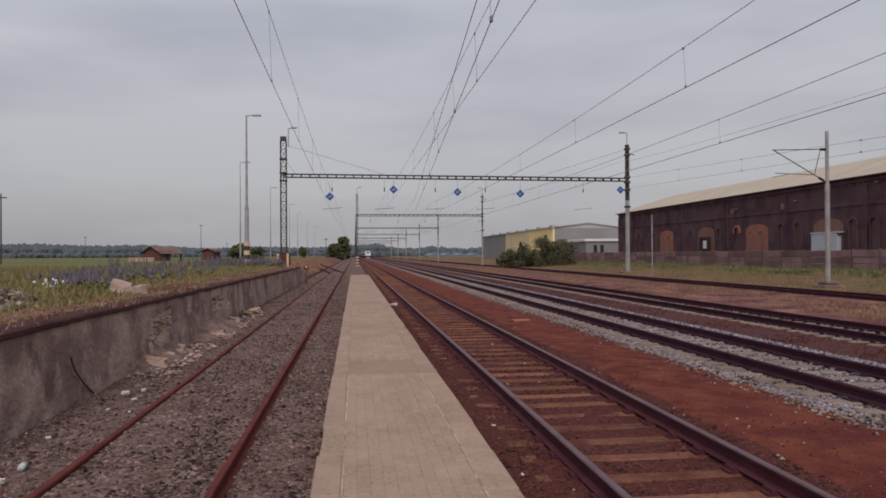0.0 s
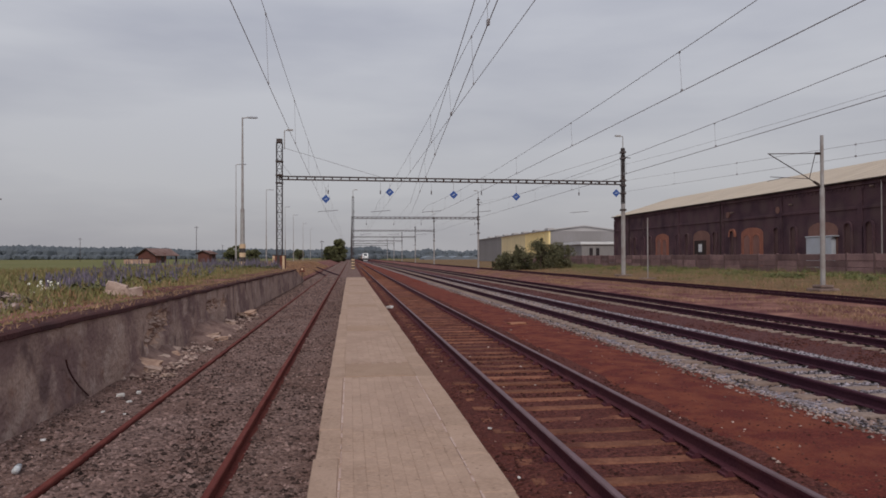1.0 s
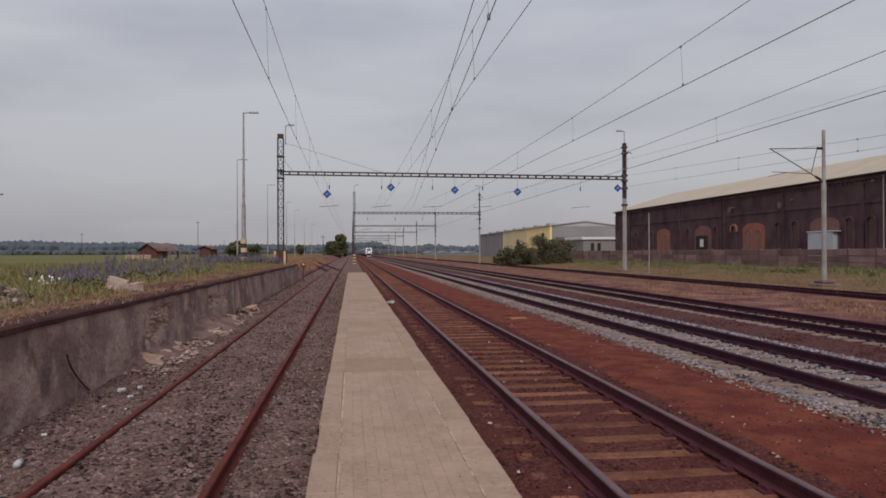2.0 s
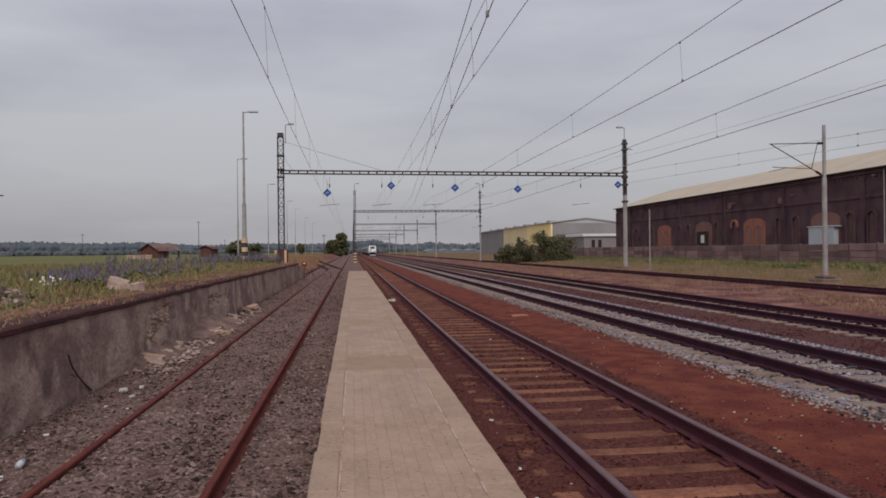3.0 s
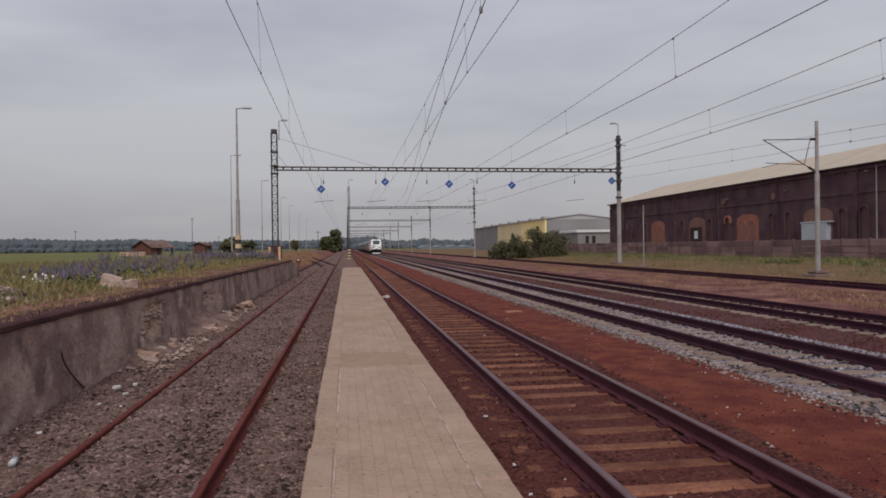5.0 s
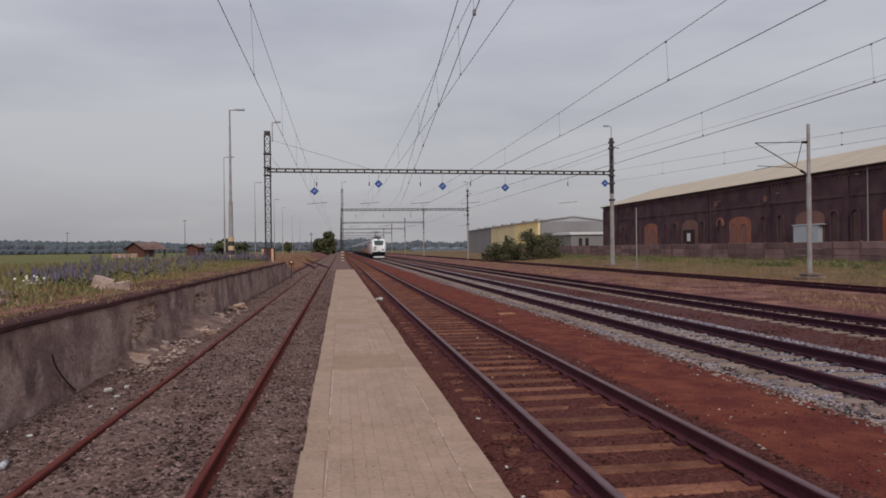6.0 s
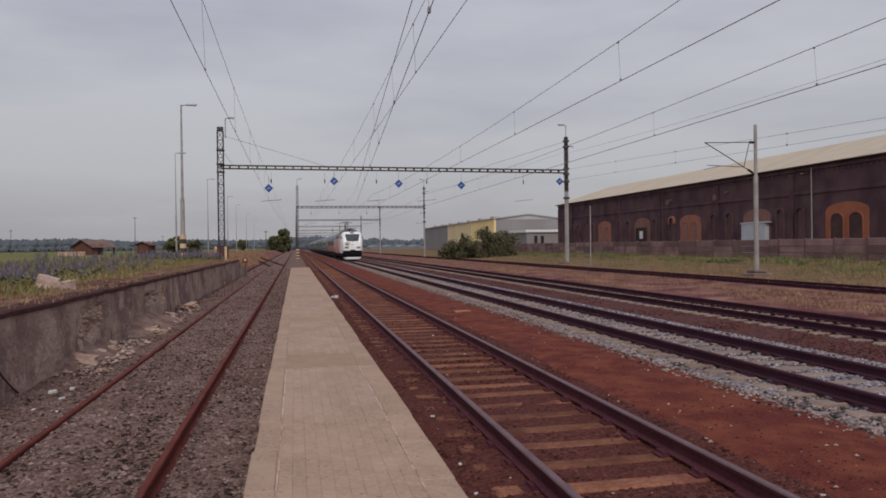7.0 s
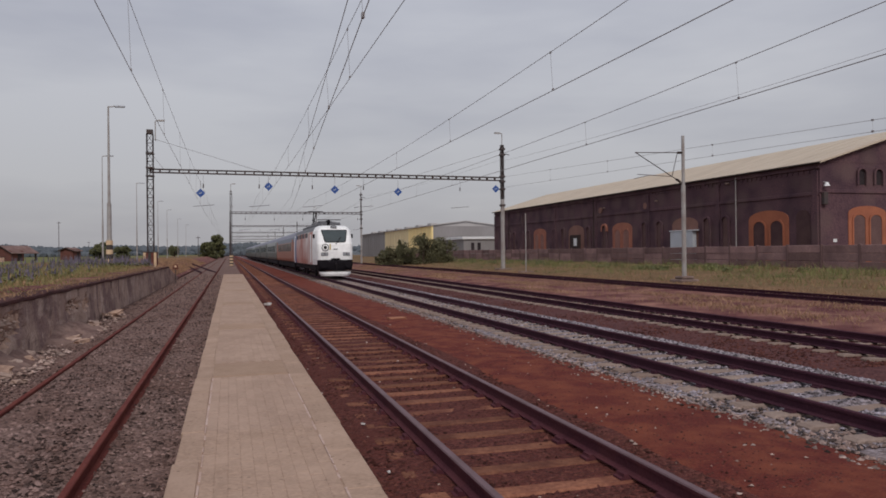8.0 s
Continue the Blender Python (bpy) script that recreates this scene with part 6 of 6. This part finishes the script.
def add_wheel(parent, x, y, r=0.55):
    bm = bar((x - 0.065, y, r), (x + 0.065, y, r), r, 20)
    add_bar(bm, (x - 0.09, y, r), (x + 0.09, y, r), 0.14, 10)
    return part("wheel", bm, UNDER, parent)


def bogie(t, y, wheelbase=2.5, r=0.58):
    b = part("bogie", box(-1.15, 1.15, y - wheelbase * 0.75, y + wheelbase * 0.75, 0.45, 0.95, 0.06), UNDER, t)
    for dy in (-wheelbase / 2, wheelbase / 2):
        for s in (-1, 1):
            add_wheel(b, s * 0.75, y + dy, r)


def locomotive():
    t = thing("locomotive", None, "white electric locomotive with orange-red sides and black bumper", "locomotive")
    L = 18.0
    levels = [(0.95, 0.10, 1.44), (1.35, 0.02, 1.48), (1.9, 0.0, 1.49), (2.45, 0.08, 1.49), (2.95, 0.36, 1.47), (3.42, 0.70, 1.40), (3.70, 1.0, 1.24), (3.84, 1.5, 0.95)]
    bm = slices_body(levels, (1.9, 3.4, 6.0, 9.0, 12.0, 15.2, 16.6), L, 0.42, 0.87)
    for f in bm.faces:
        c = f.calc_center_median()
        if abs(f.normal.x) > 0.5 and c.z < 3.5:
            if 1.9 < c.y < 15.2:
                f.material_index = 1
            elif 15.2 < c.y < 16.7:
                f.material_index = 2
        if c.z > 3.5 and c.y > 2.0:
            f.material_index = 3
    part("body", bm, [LOCO_WHITE, LOCO_RED, LOCO_BLUE, LOCO_ROOF], t)

    def front(z):
        zs, ys = [l[0] for l in levels], [l[1] for l in levels]
        return float(np.interp(z, zs, ys))
    # windscreen in a dark frame
    for nm, mt, pr, g in (("windscreen_frame", BUMPER, 0.012, 0.06), ("windscreen", TRAIN_GLASS, 0.026, 0.0)):
        bm = bmesh.new()
        rows = []
        for z, hw in ((2.62 - g, 0.64 + g), (2.70 - g * 0.5, 0.73 + g), (3.02, 0.80 + g), (3.40, 0.89 + g), (3.46 + g * 0.8, 0.86 + g)):
            zz = z
            rows.append([bm.verts.new((u * hw, front(zz) - pr - 0.02 * (1 - u * u), zz)) for u in (-1, -0.5, 0, 0.5, 1)])
        for a, b in zip(rows, rows[1:]):
            for i in range(4):
                bm.faces.new((a[i], a[i + 1], b[i + 1], b[i]))
        back = bmesh.ops.extrude_face_region(bm, geom=bm.faces[:])
        for v in [e for e in back["geom"] if isinstance(e, bmesh.types.BMVert)]:
            v.co.y += 0.08
        bmesh.ops.recalc_face_normals(bm, faces=bm.faces[:])
        part(nm, bm, mt, t)
    part("wiper", bar((0.02, front(2.45) - 0.06, 2.42), (0.42, front(2.95) - 0.09, 2.95), 0.022, 5), BUMPER, t)
    for s in (-1, 1):
        bm = bmesh.new()
        for dx in (0.0, 0.26):
            add_bar(bm, (s * (0.66 + dx), -0.01, 1.72), (s * (0.66 + dx), -0.06, 1.72), 0.105, 12)
        hl = part("headlight", box(min(s * 0.54, s * 1.04), max(s * 0.54, s * 1.04), -0.02, 0.2, 1.60, 1.84, 0.02), LAMP_BEZEL, t)
        part("lens", bm, LAMP_LENS, hl)
        # buffer
        bm = bar((s * 0.88, 0.1, 1.06), (s * 0.88, -0.42, 1.06), 0.13, 12)
        add_bar(bm, (s * 0.88, -0.42, 1.02), (s * 0.88, -0.5, 1.02), 0.30, 14)
        part("buffer", bm, BUMPER, t)
        part("mirror_camera", box(min(s * 1.36, s * 1.47), max(s * 1.36, s * 1.47), 1.25, 1.55, 2.9, 3.2, 0.02), BUMPER, t)
        # side door and grille
        part("side_door", box(min(s * 1.475, s * 1.5), max(s * 1.475, s * 1.5), 2.45, 3.25, 1.1, 3.2, 0.008), LOCO_WHITE, t)
        for i in range(4):
            part("side_grille", box(min(s * 1.475, s * 1.497), max(s * 1.475, s * 1.497), 5.2 + i * 2.6, 6.8 + i * 2.6, 3.02, 3.38, 0.006), LOCO_ROOF, t)
    top = part("top_light", box(-0.22, 0.22, front(3.66) - 0.10, front(3.66) + 0.3, 3.60, 3.80, 0.03), LAMP_BEZEL, t)
    for x in (-0.1, 0.1):
        part("lens", bar((x, front(3.66) - 0.10, 3.70), (x, front(3.66) - 0.13, 3.70), 0.075, 12), LAMP_LENS, top)
    bm = bar((-0.74, -0.005, 2.2), (-0.74, -0.045, 2.2), 0.27, 20)
    part("round_emblem", bm, LAMP_BEZEL, t)
    part("emblem_arc", box(-0.42, -0.34, -0.03, 0.05, 2.02, 2.46, 0.01), EMBLEM_GOLD, t)
    part("emblem_ring", bar((-0.74, -0.02, 2.2), (-0.74, -0.052, 2.2), 0.21, 20), LOCO_WHITE, t)
    part("emblem_centre", bar((-0.74, -0.03, 2.2), (-0.74, -0.07, 2.2), 0.12, 14), BUMPER, t)
    part("number_bar", box(-0.16, 0.16, -0.035, 0.05, 2.05, 2.12, 0.004), LAMP_LENS, t)
    # black bumper, coupling and white plough
    bm = slices_body([(0.55, -0.02, 1.20), (0.72, -0.10, 1.25), (1.12, -0.12, 1.27), (1.30, -0.03, 1.27)], (0.9,), 1.3, 0.35)
    part("bumper", bm, BUMPER, t)
    part("bumper_hump", box(-0.34, 0.34, -0.10, 0.3, 1.303, 1.42, 0.05), BUMPER, t)
    bm = bar((0, -0.1, 1.0), (0, -0.45, 0.95), 0.08, 8)
    add_bar(bm, (0, -0.45, 0.95), (0, -0.42, 0.55), 0.04, 6)
    part("coupling", bm, UNDER, t)
    bm = slices_body([(0.14, -0.12, 1.02), (0.3, -0.17, 1.12), (0.44, -0.08, 1.15)], (0.5,), 0.9, 0.4)
    part("plough", bm, PLOUGH_GREY, t)
    part("underframe", box(-1.3, 1.3, 1.3, 17.6, 0.55, 0.948, 0.05), UNDER, t)
    bogie(t, 4.4)
    bogie(t, 13.6)
    # roof gear and pantographs
    part("roof_hood", box(-0.75, 0.75, 2.6, 16.8, 3.825, 4.12, 0.05), LOCO_ROOF, t)
    for y in (5.5, 8.5, 10.0):
        part("roof_box", box(-0.55, 0.55, y, y + 1.1, 4.121, 4.36, 0.05), LOCO_ROOF, t)
    for y in (2.5, 3.3):
        part("roof_horn", bar((-0.2, y, 3.85), (-0.2, y - 0.35, 4.2), 0.08, 8, 0.13), BUMPER, t)
    bm = bmesh.new()
    add_bar(bm, (-0.14, 13.2, 4.15), (-0.05, 14.2, 4.8), 0.05, 6)
    add_bar(bm, (0.14, 13.2, 4.15), (0.05, 14.2, 4.8), 0.05, 6)
    add_bar(bm, (-0.05, 14.2, 4.8), (-0.12, 12.9, 5.44), 0.045, 6)
    add_bar(bm, (0.05, 14.2, 4.8), (0.12, 12.9, 5.44), 0.045, 6)
    add_bar(bm, (-0.14, 14.2, 4.8), (0.14, 14.2, 4.8), 0.045, 6)
    add_box(bm, -0.6, 0.6, 13.0, 14.4, 4.12, 4.2)
    part("pantograph", bm, UNDER, t)
    bm = bmesh.new()
    for y in (12.75, 13.1):
        add_bar(bm, (-0.62, y, 5.5), (0.62, y, 5.5), 0.03, 6)
        for s in (-1, 1):
            add_bar(bm, (s * 0.62, y, 5.5), (s * 0.95, y, 5.28), 0.022, 6)
    add_bar(bm, (0, 12.75, 5.46), (0, 13.1, 5.46), 0.03, 6)
    part("collector_head", bm, UNDER, t)
    bm = bmesh.new()
    add_box(bm, -0.6, 0.6, 4.0, 5.2, 4.12, 4.2)
    add_bar(bm, (0, 5.1, 4.22), (0, 3.4, 4.36), 0.05, 6)
    add_bar(bm, (-0.9, 3.5, 4.36), (0.9, 3.5, 4.36), 0.03, 6)
    part("folded_pantograph", bm, UNDER, t)
    return t


def coach(label, upper, band, lower):
    t = thing("passenger_coach", None, label, "railway coach", "coaches of the train")
    L = 26.2
    levels = [(1.0, 0.05, 1.38), (1.25, 0.02, 1.43), (1.9, 0.0, 1.44), (2.9, 0.0, 1.43), (3.35, 0.02, 1.36), (3.7, 0.08, 1.12), (3.95, 0.2, 0.7), (4.03, 0.3, 0.25)]
    bm = slices_body(levels, (1.2, 4.0, 22.0, 24.8), L, 0.18)
    for f in bm.faces:
        z = f.calc_center_median().z
        f.material_index = 0 if z < 1.88 else (1 if z < 2.92 else (2 if z < 3.4 else 3))
    part("body", bm, [lower, band, upper, COACH_ROOF], t)
    for s in (-1, 1):
        for i in range(10):
            y = 3.1 + i * 2.05
            part("window", box(min(s * 1.40, s * 1.447), max(s * 1.40, s * 1.447), y, y + 1.4, 2.02, 2.82, 0.01), TRAIN_GLASS, t)
        for y in (0.9, 24.4):
            part("door", box(min(s * 1.40, s * 1.452), max(s * 1.40, s * 1.452), y, y + 0.9, 1.05, 3.15, 0.01), lower, t)
    part("underframe", box(-1.25, 1.25, 1.0, L - 1.0, 0.4, 0.998, 0.05), UNDER, t)
    part("gangway", box(-0.6, 0.6, -0.3, 0.1, 1.1, 3.3, 0.04), UNDER, t)
    bogie(t, 3.6, 2.5, 0.46)
    bogie(t, L - 3.6, 2.5, 0.46)
    return t


loco = locomotive()
train = [(loco, 0.0)]
first = coach("blue-grey coach with an orange lower band", COACH_BLUE, COACH_RED, COACH_RED)
train.append((first, 18.9))
silver = coach("pale grey passenger coach with dark windows", COACH_SILVER, COACH_SILVER, COACH_GREEN)
train.append((silver, 18.9 + 26.8))
green = coach("grey-green passenger coach with dark windows", COACH_GREEN, COACH_GREEN, COACH_GREEN)
train.append((green, 18.9 + 26.8 * 2))
for k in range(3, 8):
    train.append((copy_thing(silver if k == 4 else green, Matrix()), 18.9 + 26.8 * k))


def motions():
    # the whole train runs in at about 160 km/h
    for ob, back in train:
        walk(ob, [(t * 0.5, pose(CX, 53.5 + 45.0 * (8 - t * 0.5) + back, 0)) for t in range(17)])


motions()
